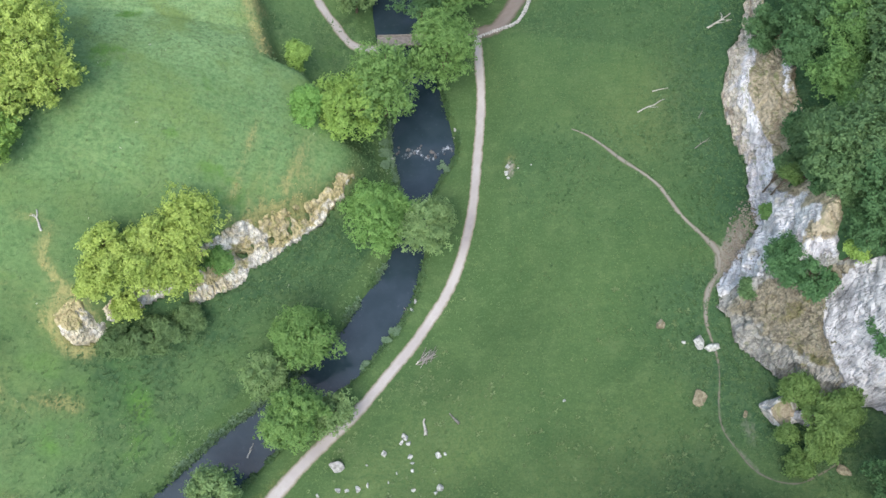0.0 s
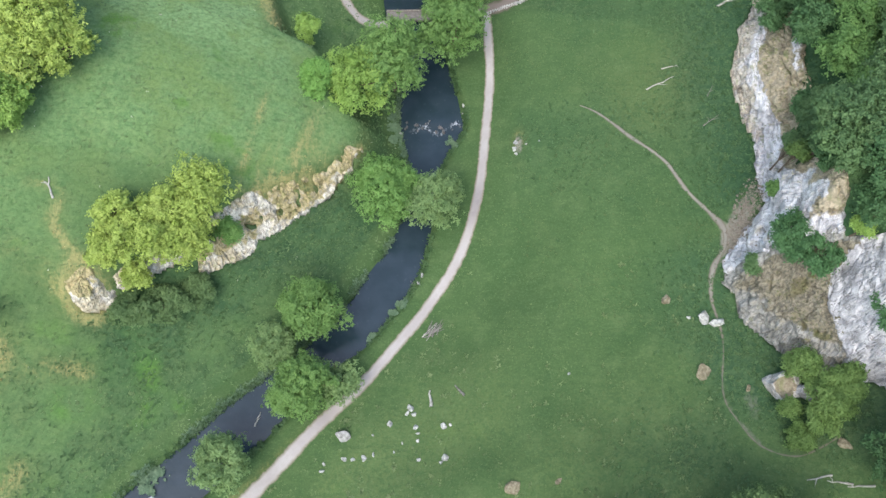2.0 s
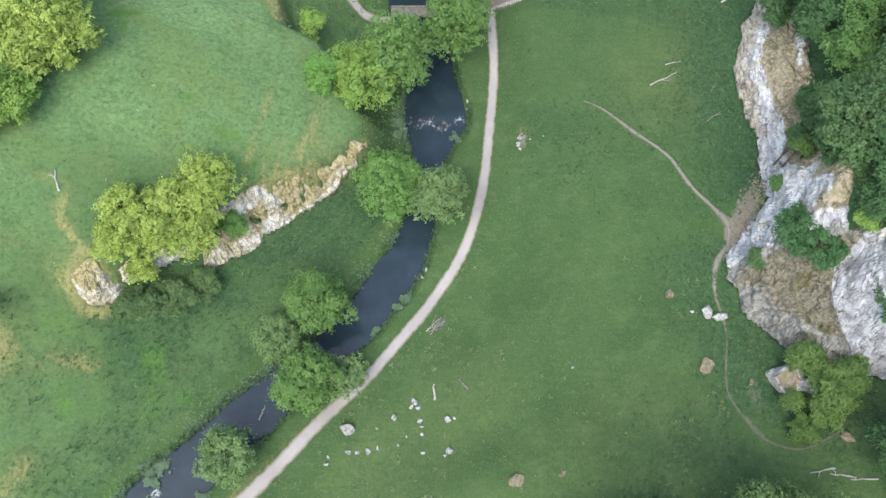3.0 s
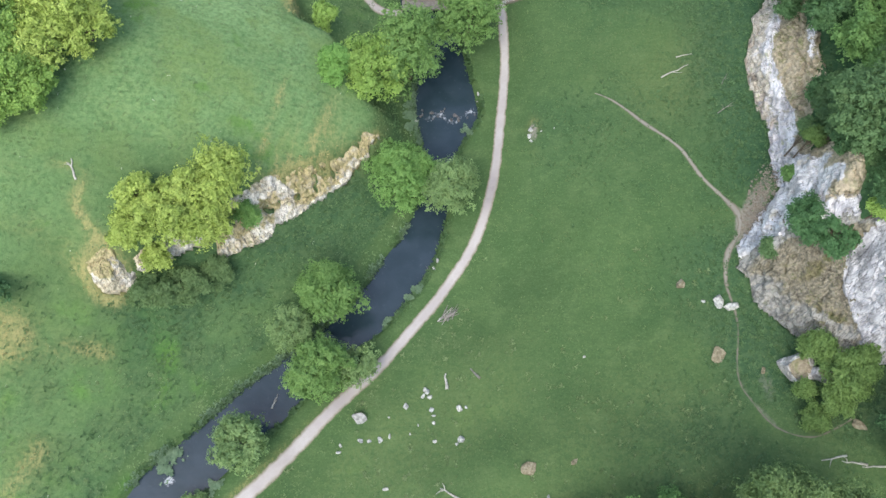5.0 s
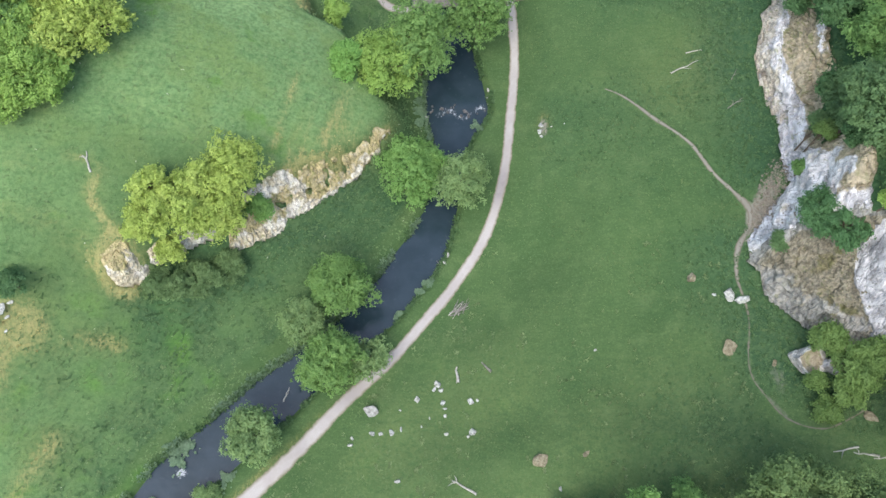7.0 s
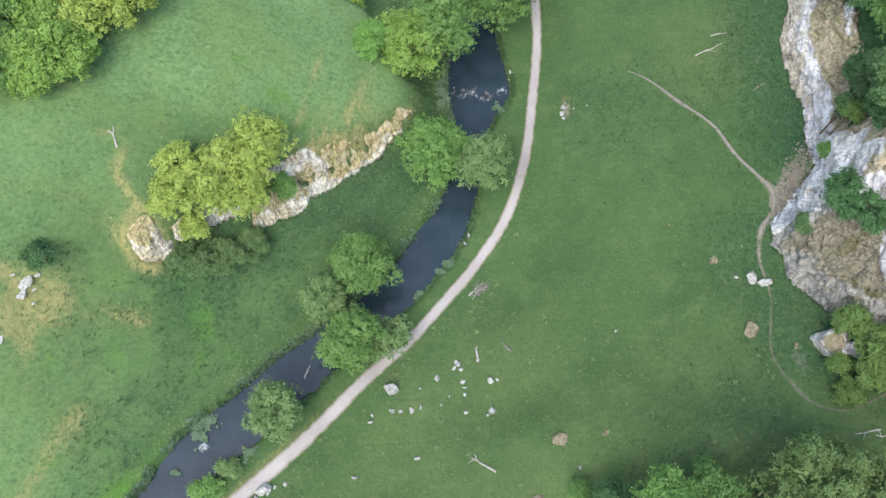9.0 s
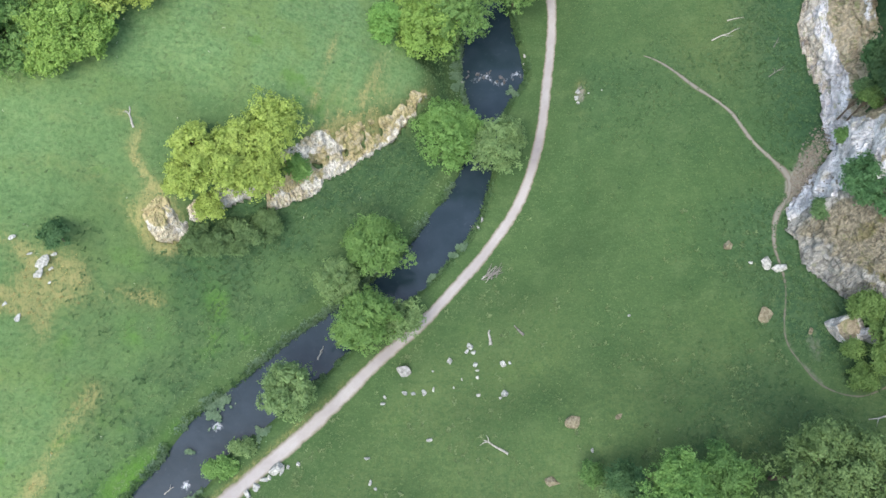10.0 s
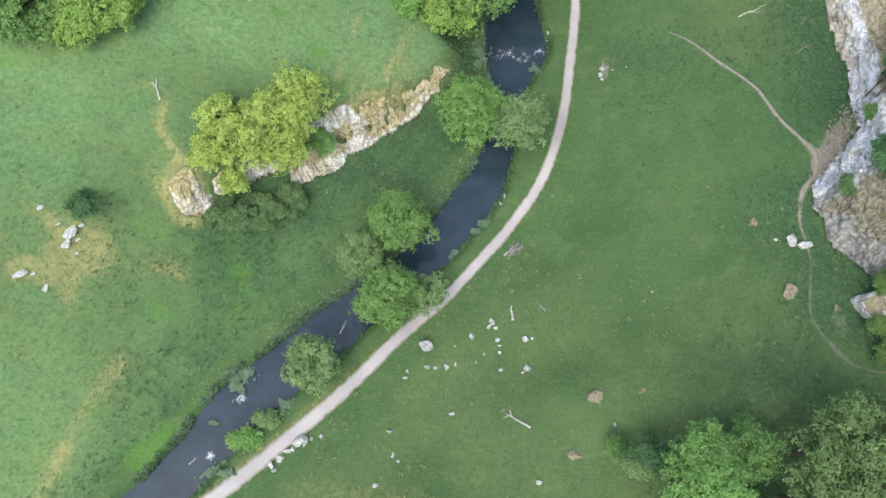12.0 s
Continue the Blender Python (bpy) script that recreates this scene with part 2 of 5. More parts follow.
def grass_colour(k):
    """Pasture with patches of pale, dark and dry growth; the cover attribute says what grows where, and its dark growth
    also paints shade.
    """
    big, mid, fine, grain = k.noise(0.055, 3), k.noise(0.33, 5, 0.6), k.noise(1.7, 5, 0.65), k.noise(7.0, 3, 0.7)
    c = k.mix(k.ramp(big, 0.35, 0.65), (0.046, 0.089, 0.0335), (0.056, 0.101, 0.038))
    c = k.mix(k.ramp(mid, 0.48, 0.75, 0, 0.7), c, (0.084, 0.130, 0.054))
    c = k.mix(k.ramp(mid, 0.44, 0.22, 0, 0.8), c, (0.036, 0.079, 0.031))
    cover = k.t.nodes.new("ShaderNodeAttribute")
    cover.attribute_name = "cover"
    s = k.t.nodes.new("ShaderNodeSeparateColor")
    k.t.links.new(cover.outputs["Color"], s.inputs[0])
    dry, lush_and_shade, bare, pale = s.outputs[0], s.outputs[1], s.outputs[2], cover.outputs["Alpha"]
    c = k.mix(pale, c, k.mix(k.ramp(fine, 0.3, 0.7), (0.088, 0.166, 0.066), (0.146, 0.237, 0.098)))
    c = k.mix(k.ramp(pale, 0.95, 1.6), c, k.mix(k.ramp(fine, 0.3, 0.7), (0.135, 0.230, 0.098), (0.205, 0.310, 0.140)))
    c = k.mix(k.math("MULTIPLY", pale, k.ramp(k.noise(0.13, 4, 0.6), 0.46, 0.70, 0, 0.55)), c, (0.135, 0.195, 0.062))
    c = k.mix(k.math("MULTIPLY", pale, k.ramp(k.noise(0.17, 3, 0.5), 0.60, 0.70, 0, 0.7)), c, (0.085, 0.180, 0.036))
    c = k.mix(lush_and_shade, c, k.mix(k.ramp(fine, 0.35, 0.7), (0.022, 0.060, 0.030), (0.050, 0.101, 0.047)))
    sweep = k.noise(1.0, 4, 0.6, k.stretch((0.16, 0.75, 0.3), (0, 0, 0.75)))
    c = k.mix(k.ramp(sweep, 0.54, 0.72, 0, 0.22), c, (0.105, 0.150, 0.062))
    c = k.mix(k.ramp(sweep, 0.45, 0.28, 0, 0.3), c, (0.036, 0.078, 0.030))
    comb = k.noise(0.8, 6, 0.7, k.stretch((0.8, 1.7, 0.6), (0, 0, 0.5)))
    c = k.mix(k.math("MULTIPLY", k.ramp(comb, 0.50, 0.70), k.math("MULTIPLY", k.ramp(pale, 0, 0.8, 0.26, 0.56), k.ramp(lush_and_shade, 0, 1, 1, 0.5))), c, (0.115, 0.172, 0.074))
    c = k.mix(k.math("MULTIPLY", k.ramp(comb, 0.48, 0.30), k.ramp(pale, 0, 0.8, 0.20, 0.28)), c, (0.030, 0.070, 0.026))
    c = k.mix(k.math("MULTIPLY", k.attr("vivid"), k.ramp(fine, 0.25, 0.6, 0.5, 1.0)), c, (0.078, 0.182, 0.028))
    c = k.mix(k.math("MULTIPLY", dry, k.ramp(fine, 0.35, 0.65, 0.15, 0.65)), c, (0.190, 0.170, 0.066))
    rag = k.math("ADD", k.math("MULTIPLY", fine, 0.9), k.math("MULTIPLY", mid, 0.6))
    wisp = k.noise(1.0, 5, 0.65, k.stretch((3.6, 0.9, 0.6), (0, 0, -0.3)), 0.8)
    d = k.ramp(k.math("ADD", k.math("MULTIPLY", dry, 0.85), k.math("ADD", k.math("MULTIPLY", wisp, 1.0), k.math("MULTIPLY", fine, 0.5))), 1.02, 1.62, 0, 0.72)
    c = k.mix(d, c, k.mix(grain, (0.250, 0.215, 0.088), (0.43, 0.372, 0.180)))
    b = k.ramp(k.math("ADD", bare, k.math("MULTIPLY", rag, 0.5)), 0.72, 1.12)
    c = k.mix(b, c, k.mix(grain, (0.145, 0.133, 0.112), (0.28, 0.262, 0.232)))
    c = k.mix(k.math("MULTIPLY", k.ramp(fine, 0.55, 0.25), 0.2), c, (0.022, 0.060, 0.018))
    c = k.mix(k.math("MULTIPLY", k.ramp(grain, 0.5, 0.85), 0.28), c, (0.125, 0.19, 0.08))
    tuft = k.noise(3.6, 3, 0.65)
    c = k.mix(k.math("MULTIPLY", k.ramp(tuft, 0.52, 0.70, 0, 0.27), k.ramp(lush_and_shade, 0, 1, 1, 0.5)), c, (0.15, 0.22, 0.10))
    c = k.mix(k.ramp(tuft, 0.47, 0.30, 0, 0.28), c, (0.026, 0.062, 0.024))
    c = k.mix(1.0, c, (0.965, 1.0, 0.985), "MULTIPLY")
    return c, k.math("ADD", k.math("MULTIPLY", fine, 1.0), k.math("MULTIPLY", grain, 0.45))


def make_ground():
    k = Mat("pasture")
    c, relief = grass_colour(k)
    return k.done(c, 0.95, relief, 0.45, 0.3, 0.1)


def make_gravel(name="pale_gravel", light=1.0, tint=(1.0, 1.0, 1.0)):
    k = Mat(name)
    g, gr = grass_colour(k)
    fine, grain, big = k.noise(1.1, 4, 0.55), k.noise(14, 3, 0.7), k.noise(0.25, 3)
    c = k.mix(grain, (0.29 * light, 0.283 * light, 0.275 * light), (0.43 * light, 0.425 * light, 0.415 * light))
    c = k.mix(k.ramp(big, 0.35, 0.65, 0, 0.75), c, (0.30 * light, 0.285 * light, 0.28 * light))
    c = k.mix(k.ramp(fine, 0.62, 0.35, 0, 0.16), c, (0.24 * light, 0.22 * light, 0.19 * light))
    c = k.mix(1.0, c, tint, "MULTIPLY")
    c = k.mix(k.math("MULTIPLY", k.attr("worn"), k.ramp(fine, 0.3, 0.7, 0.5, 0.95)), c, (0.225 * light, 0.212 * light, 0.222 * light))
    edge = k.attr("edge")
    rim = k.math("ADD", edge, k.math("ADD", k.math("MULTIPLY", fine, 0.5), k.math("MULTIPLY", grain, 0.12)))
    c = k.mix(k.ramp(rim, 0.70, 1.08), c, (0.200 * light, 0.186 * light, 0.142 * light))
    c = k.mix(k.ramp(rim, 0.98, 1.20), c, g)
    return k.done(c, 0.95, grain, 0.3, 0.04, 0.1)


def make_rock(name="limestone", tan=0.0, tint=(1.0, 1.0, 1.0), run=80, turf_dark=(0.150, 0.130, 0.085), turf_pale=(0.300, 0.265, 0.185), moss=0.6):
    """Pale limestone with cracks along its beds, lichen stains, and dry turf where the turf attribute says that it grows."""
    k = Mat(name)
    n = k.t.nodes.new("ShaderNodeVectorRotate")
    k.t.links.new(k.pos, n.inputs["Vector"])
    n.rotation_type = "Z_AXIS"
    n.inputs["Angle"].default_value = radians(-run)
    m = k.t.nodes.new("ShaderNodeMapping")
    k.t.links.new(n.outputs[0], m.inputs["Vector"])
    m.inputs["Scale"].default_value = (0.26, 1.0, 0.7)
    beds = m.outputs["Vector"]
    big, mid, fine, grain = k.noise(0.22, 4, 0.6), k.noise(0.75, 6, 0.65, distort=0.6), k.noise(2.6, 6, 0.7), k.noise(11, 3, 0.7)
    streak, split = k.noise(1.1, 5, 0.62, beds), k.noise(0.9, 4, 0.55, beds, 0.5)
    c = k.mix(k.ramp(streak, 0.36, 0.60), (0.250, 0.256, 0.266), (0.475, 0.48, 0.49))
    c = k.mix(k.ramp(mid, 0.56, 0.70, 0, 0.6), c, (0.54, 0.54, 0.54))
    c = k.mix(k.ramp(mid, 0.42, 0.30, 0, 0.5), c, (0.19, 0.187, 0.18))
    c = k.mix(k.ramp(fine, 0.44, 0.34, 0, 0.55), c, (0.20, 0.19, 0.175))
    lichen = k.ramp(k.math("ADD", k.math("ADD", big, k.math("MULTIPLY", k.attr("stain"), 0.5)), k.math("MULTIPLY", mid, 0.6)), 0.84 - tan * 0.2, 1.02 - tan * 0.2, 0, 0.85)
    c = k.mix(lichen, c, k.mix(k.ramp(k.math("ADD", k.math("MULTIPLY", fine, 0.6), k.math("MULTIPLY", mid, 0.4)), 0.38, 0.60), (0.150, 0.131, 0.092), (0.39, 0.362, 0.29)))
    crack = k.math("ABSOLUTE", k.math("SUBTRACT", split, 0.5))
    c = k.mix(k.math("MULTIPLY", k.ramp(crack, 0.022, 0.004, 0, 0.75), k.ramp(mid, 0.62, 0.45)), c, (0.11, 0.105, 0.10))
    crazed = k.math("ABSOLUTE", k.math("SUBTRACT", k.noise(1.5, 5, 0.6, distort=0.4), 0.5))
    c = k.mix(k.ramp(crazed, 0.016, 0.002, 0, 0.5), c, (0.17, 0.165, 0.16))
    rag = k.math("ADD", k.math("MULTIPLY", mid, 0.7), k.math("MULTIPLY", fine, 0.55))
    worn = k.ramp(k.math("ADD", k.attr("turf"), rag), 0.98, 1.20, 0, 0.95)
    c = k.mix(worn, c, k.mix(k.ramp(fine, 0.3, 0.7), turf_dark, turf_pale))
    c = k.mix(k.math("MULTIPLY", worn, k.ramp(mid, 0.53, 0.68, 0, 0.6)), c, (0.105, 0.125, 0.05))
    c = k.mix(k.ramp(k.math("ADD", k.up(), k.math("MULTIPLY", mid, 0.5)), 1.14, 1.26, 0, moss), c, k.mix(fine, (0.05, 0.08, 0.026), (0.15, 0.18, 0.07)))
    c = k.mix(k.ramp(grain, 0.5, 0.2, 0, 0.3), c, (0.15, 0.14, 0.12))
    c = k.mix(1.0, c, tint, "MULTIPLY")
    h = k.math("ADD", k.math("MULTIPLY", mid, 0.7), k.math("ADD", k.math("MULTIPLY", fine, 0.4), k.math("MULTIPLY", streak, 0.6)))
    return k.done(c, 0.92, h, 0.6, 0.3, 0.12)


def make_leaf(name, dark, light, tip=None):
    k = Mat(name)
    c = k.mix(k.ramp(k.island(), 0, 1, 0.3, 0.7), dark, light)
    c = k.mix(k.ramp(k.noise(0.5, 3), 0.35, 0.7, 0, 0.55), c, tip or light)
    c = k.mix(k.math("MULTIPLY", k.random(), 0.25), c, dark)
    c = k.mix(k.ramp(k.noise(1.15, 3, 0.6), 0.48, 0.34, 0, 0.35), c, tuple(0.6 * q for q in dark))
    c = k.mix(k.ramp(k.noise(1.3, 3, 0.6), 0.55, 0.72, 0, 0.5), c, tuple(1.12 * q for q in light))
    k.done(c, 0.6, spec=0.25)
    tr = k.t.nodes.new("ShaderNodeBsdfTranslucent")
    k.t.links.new(c, tr.inputs["Color"])
    mx = k.t.nodes.new("ShaderNodeMixShader")
    mx.inputs[0].default_value = 0.35
    k.t.links.new(k.bsdf.outputs[0], mx.inputs[1])
    k.t.links.new(tr.outputs[0], mx.inputs[2])
    k.t.links.new(mx.outputs[0], k.out.inputs["Surface"])
    return k.m


def make_plain(name, a, b, scale=6.0, rough=0.9, strength=0.4):
    k = Mat(name)
    n, f = k.noise(scale, 5, 0.65), k.noise(scale * 6, 3, 0.7)
    c = k.mix(k.ramp(n, 0.3, 0.7), a, b)
    c = k.mix(k.math("MULTIPLY", f, 0.4), c, a)
    return k.done(c, rough, n, strength, 0.05)


def make_water():
    k = Mat("river_water")
    big, mid = k.noise(0.25, 4), k.noise(1.3, 4, 0.6)
    c = k.mix(k.ramp(big, 0.35, 0.7), (0.014, 0.027, 0.036), (0.022, 0.037, 0.050))
    c = k.mix(k.ramp(mid, 0.58, 0.78, 0, 0.5), c, (0.046, 0.062, 0.078))
    foam = k.attr("foam")
    f = k.ramp(k.math("ADD", foam, k.math("MULTIPLY", k.noise(2.6, 5, 0.7), 0.8)), 1.02, 1.25)
    c = k.mix(f, c, (0.42, 0.46, 0.50))
    ripple = k.noise(1.1, 3, 0.5, k.stretch((1, 1, 1)))
    return k.done(c, k.ramp(f, 0, 1, 0.05, 0.6), ripple, 0.12, 0.25, 0.42)


GROUND, GRAVEL, TRAIL, LANE = make_ground(), make_gravel(light=0.98), make_gravel("trodden_earth", 0.62, (0.98, 0.98, 0.88)), make_gravel("worn_earth", 0.56, (1.0, 0.90, 0.84))
ROCK, ROCK_TAN = make_rock(tan=-0.35, tint=(1.26, 1.28, 1.32)), make_rock("lichened_limestone", 0.42, (0.64, 0.65, 0.60), 60, (0.120, 0.112, 0.062), (0.275, 0.255, 0.165))
ROCK_WORN, ROCK_WHITE = make_rock("worn_limestone", 0.3, (1.34, 1.31, 1.15), 120, (0.150, 0.135, 0.075), (0.315, 0.285, 0.180)), make_rock("clean_limestone", -1.2, (0.97, 0.99, 1.02), 60)
GREYSTONE = make_plain("grey_stone", (0.11, 0.115, 0.11), (0.36, 0.375, 0.36), 2.2, strength=0.7)
BLOCK = make_rock("block_limestone", -0.2, (1.15, 1.14, 1.08), 60, (0.120, 0.105, 0.080), (0.250, 0.222, 0.170), 0.15)
BARK = make_plain("bark", (0.07, 0.055, 0.04), (0.16, 0.13, 0.10))
DEADWOOD = make_plain("bleached_wood", (0.23, 0.23, 0.20), (0.48, 0.48, 0.44), 3.0)
DARKWOOD = make_plain("weathered_wood", (0.12, 0.115, 0.105), (0.29, 0.28, 0.26), 3.0)
STONE = make_plain("pale_stone", (0.17, 0.18, 0.17), (0.54, 0.57, 0.54), 3.2)
TANSTONE = make_plain("tan_stone", (0.09, 0.082, 0.05), (0.30, 0.28, 0.20), 2.8, strength=0.8)
WALLSTONE = make_plain("wall_stone", (0.26, 0.26, 0.25), (0.52, 0.51, 0.49), 2.0)
WATER = make_water()
LEAF = {
    "yellow": make_leaf("spring_leaves", (0.180, 0.275, 0.052), (0.44, 0.565, 0.148), (0.52, 0.645, 0.190)),
    "lime": make_leaf("lime_leaves", (0.150, 0.275, 0.060), (0.300, 0.465, 0.118)),
    "vivid": make_leaf("vivid_leaves", (0.105, 0.240, 0.055), (0.215, 0.415, 0.110)),
    "wood": make_leaf("woodland_leaves", (0.058, 0.130, 0.052), (0.132, 0.230, 0.094)),
    "thicket": make_leaf("thicket_leaves", (0.072, 0.142, 0.054), (0.162, 0.258, 0.104)),
    "haw": make_leaf("hawthorn_leaves", (0.076, 0.150, 0.042), (0.175, 0.285, 0.088)),
    "bright": make_leaf("bright_leaves", (0.10, 0.225, 0.058), (0.215, 0.385, 0.115)),
    "green": make_leaf("green_leaves", (0.070, 0.165, 0.050), (0.155, 0.29, 0.090)),
    "alder": make_leaf("alder_leaves", (0.092, 0.195, 0.056), (0.200, 0.345, 0.104)),
    "olive": make_leaf("olive_leaves", (0.112, 0.200, 0.076), (0.230, 0.355, 0.145)),
    "dusty": make_leaf("dusty_leaves", (0.074, 0.136, 0.046), (0.172, 0.268, 0.100)),
    "dark": make_leaf("dark_leaves", (0.042, 0.108, 0.043), (0.100, 0.205, 0.082)),
    "ivy": make_leaf("ivy_leaves", (0.045, 0.115, 0.045), (0.095, 0.215, 0.085)),
}


# ---- helpers for meshes ----
def mesh_of(name, verts, faces, mats, smooth_faces=False):
    me = bpy.data.meshes.new(name)
    verts = np.asarray(verts, np.float32)
    faces = np.asarray(faces, np.int32)
    n = faces.shape[1]
    me.vertices.add(len(verts))
    me.vertices.foreach_set("co", verts.ravel())
    me.loops.add(faces.size)
    me.loops.foreach_set("vertex_index", faces.ravel())
    me.polygons.add(len(faces))
    me.polygons.foreach_set("loop_start", np.arange(0, faces.size, n, dtype=np.int32))
    me.polygons.foreach_set("use_smooth", np.full(len(faces), smooth_faces))
    for m in mats:
        me.materials.append(m)
    me.update(calc_edges=True)
    return me


def part(name, data, parent, label=""):
    ob = new(name, data)
    ob.parent = parent
    return tagged(ob, label=label) if label else ob


def grid_faces(nu, nv):
    i = np.arange(nu * nv).reshape(nu, nv)
    return np.stack([i[:-1, :-1], i[1:, :-1], i[1:, 1:], i[:-1, 1:]], -1).reshape(-1, 4)


def along(line, step):
    """Points at even steps on a smooth curve through a polyline, and their left-hand normals."""
    p = np.asarray(line, float)
    out = []
    for i in range(len(p) - 1):
        a, b, c, d = p[max(i - 1, 0)], p[i], p[i + 1], p[min(i + 2, len(p) - 1)]
        n = max(2, int(np.hypot(*(c - b)[:2]) / step))
        for u in np.arange(n) / n:
            out.append(0.5 * (2 * b + (c - a) * u + (2 * a - 5 * b + 4 * c - d) * u * u + (3 * b - a - 3 * c + d) * u ** 3))
    out.append(p[-1])
    out = np.array(out)
    t = np.gradient(out[:, :2], axis=0)
    t /= np.linalg.norm(t, axis=1)[:, None]
    return out, np.stack([-t[:, 1], t[:, 0]], -1)


# ---- ground ----
def spread(lo, hi, step):
    """Even steps in the middle, wider and wider ones out to the horizon."""
    mid = np.arange(lo, hi + step / 2, step)
    far = np.cumsum(step * 1.22 ** np.arange(1, 34))
    return np.concatenate([(lo - far)[::-1], mid, hi + far])


TRAIL_LINE = np.array([(20.0, 57.0, 0.04), (22.3, 55.2, 0.12), (26.4, 50.5, 0.21), (30.7, 46.1, 0.21), (33.2, 41.0, 0.22), (35.7, 37.3, 0.3), (37.2, 34.6, 0.3), (37.0, 32.0, 0.28), (35.3, 29.1, 0.32),
                       (34.6, 25.2, 0.18), (35.2, 19.7, 0.14), (34.1, 12.4, 0.09), (35.0, 8.9, 0.1), (37.1, 5.6, 0.12), (40.9, 4.5, 0.14), (45.6, 6.7, 0.13)])


def vivid_of(x, y):
    """Fresh bright growth: hollows on the far bank."""
    n = fractal(flat3(x, y), 0.35, 3, 14).reshape(x.shape)
    spots = [(-50.6, -6.5, 3.6, 2.0), (-53.5, -9.5, 2.5, 1.8), (-46.0, -1.5, 1.8, 1.3), (-42.0, 16.5, 2.2, 2.6), (-43.1, 11.0, 2.0, 1.5), (-52.0, 11.8, 2.4, 1.6), (-62.0, 9.2, 2.0, 1.4), (-38.0, 13.0, 1.6, 1.6), (-47.5, 19.0, 3.0, 1.6)]
    out = 0
    for a, b, c, d in spots:
        out = out + np.exp(-(((x - a) * 0.75 + (y - b) * 0.66) / c) ** 2 - (((y - b) * 0.75 - (x - a) * 0.66) / d) ** 2)
    return np.clip(out, 0, 1) * smooth(0.3, 0.6, n) * 0.72


def cover_of(x, y):
    """What grows where: dry grass, lush weeds and some painted shade, bare ground, pale pasture."""
    p = flat3(x, y)
    n1, n2 = fractal(p, 0.08, 3, 11), fractal(p, 0.3, 4, 12)
    dr, w = to_line(x, y, RIVER)
    s, _ = to_line(x, y, SPUR)
    e, _ = to_line(x, y, CRAG)
    d, _ = to_line(x, y, PATH_LINE)
    n1, n2 = n1.reshape(x.shape), n2.reshape(x.shape)
    left = smooth(-3, -4, dr + w)
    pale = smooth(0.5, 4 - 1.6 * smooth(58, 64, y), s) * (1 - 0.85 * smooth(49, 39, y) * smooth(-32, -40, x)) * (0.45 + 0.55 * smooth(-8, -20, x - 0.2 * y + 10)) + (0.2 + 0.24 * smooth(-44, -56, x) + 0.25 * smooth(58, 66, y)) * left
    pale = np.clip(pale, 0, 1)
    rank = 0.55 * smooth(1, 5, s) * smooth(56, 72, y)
    b, wb = to_line(x, y, BAND)
    rim = 1.25 * np.exp(-((b - wb + 0.5) / 1.9) ** 2) * smooth(53, 50, y) * smooth(-34, -31, x) * (b > 0) + np.exp(-((s - 0.5) / 2.5) ** 2) * smooth(-43, -50, x) * smooth(-60, -52, x)
    patch = 1.3 * np.exp(-(((x + 63) / 4.2) ** 2 + ((y - 18.0) / 3.4) ** 2)) + 1.1 * np.exp(-(((x + 68) / 5.0) ** 2 + ((y - 11.5) / 3.8) ** 2)) + np.exp(-(((x - 10.9) / 0.9) ** 2 + ((y - 51.8) / 2.6) ** 2)) * 2.1 + 0.62 * np.exp(-(((x + 53) / 5) ** 2 + ((y - 16) / 2) ** 2))
    streak = np.exp(-((x + 58.4 - 0.465 * (y - 1.8) + 2.0 * (n1 - 0.5)) / 1.7) ** 2) * smooth(6, 2, y) * left * (0.45 + 0.5 * n2)
    lines = 0.7 * np.exp(-((x + 28.0 - 0.2 * (y - 50)) / 0.6) ** 2) * smooth(43, 45, y) * smooth(58, 55, y) + 0.7 * np.exp(-((x + 21.4 - 0.25 * (y - 50)) / 0.9) ** 2) * smooth(45, 47, y) * smooth(57, 53, y)
    lines = lines + 1.1 * np.exp(-((x + 51.3 + 0.5 * np.sin(y * 0.8) - 1.4 * smooth(34, 28.5, y)) / (0.95 + 0.9 * smooth(32, 27, y))) ** 2) * smooth(21.5, 23.5, y) * (1 - 0.35 * smooth(30, 27, y)) * smooth(38.5, 36.5, y) + 0.8 * np.exp(-((y - 37.8) / 0.7) ** 2) * smooth(-56, -54, x) * smooth(-51, -52, x)
    rim = rim + 1.5 * np.exp(-((s - 1.6) / 1.5) ** 2) * smooth(68.0, 70.0, y)
    n3 = fractal(np.stack([(x * 0.25 + y * 0.97).ravel() * 0.13, (x * 0.97 - y * 0.25).ravel() * 0.85, 0 * x.ravel()], -1), 1.0, 3, 13).reshape(x.shape)
    nose = np.exp(-((s - 3.0) / 5.0) ** 2) * smooth(-38, -32, x) * smooth(60, 54, y) * smooth(0.46, 0.62, n3)
    dry = np.clip(nose * 0.38 + 1.1 * np.clip(lines, 0, 1) * (0.15 + 0.85 * n2 + 0.3 * smooth(34, 30, y) * smooth(-44, -46, x)) + 0.5 * np.exp(-((d + 1.35) / 0.6) ** 2) * smooth(16, 0, y) + rim * (0.24 + 1.1 * (n2 - 0.35)) + patch * np.clip(2.3 * (n2 - 0.26), 0, 1) + streak * 0.85 + 0.10 * smooth(0.55, 0.68, n2) * left, 0, 1)
    dry = np.clip(dry + 0.45 * np.exp(-((e + 9) / 6) ** 2) * smooth(44, 56, y) * smooth(75, 60, y) * n1, 0, 1)
    slope = smooth(3, 7, d) * (e < 0)
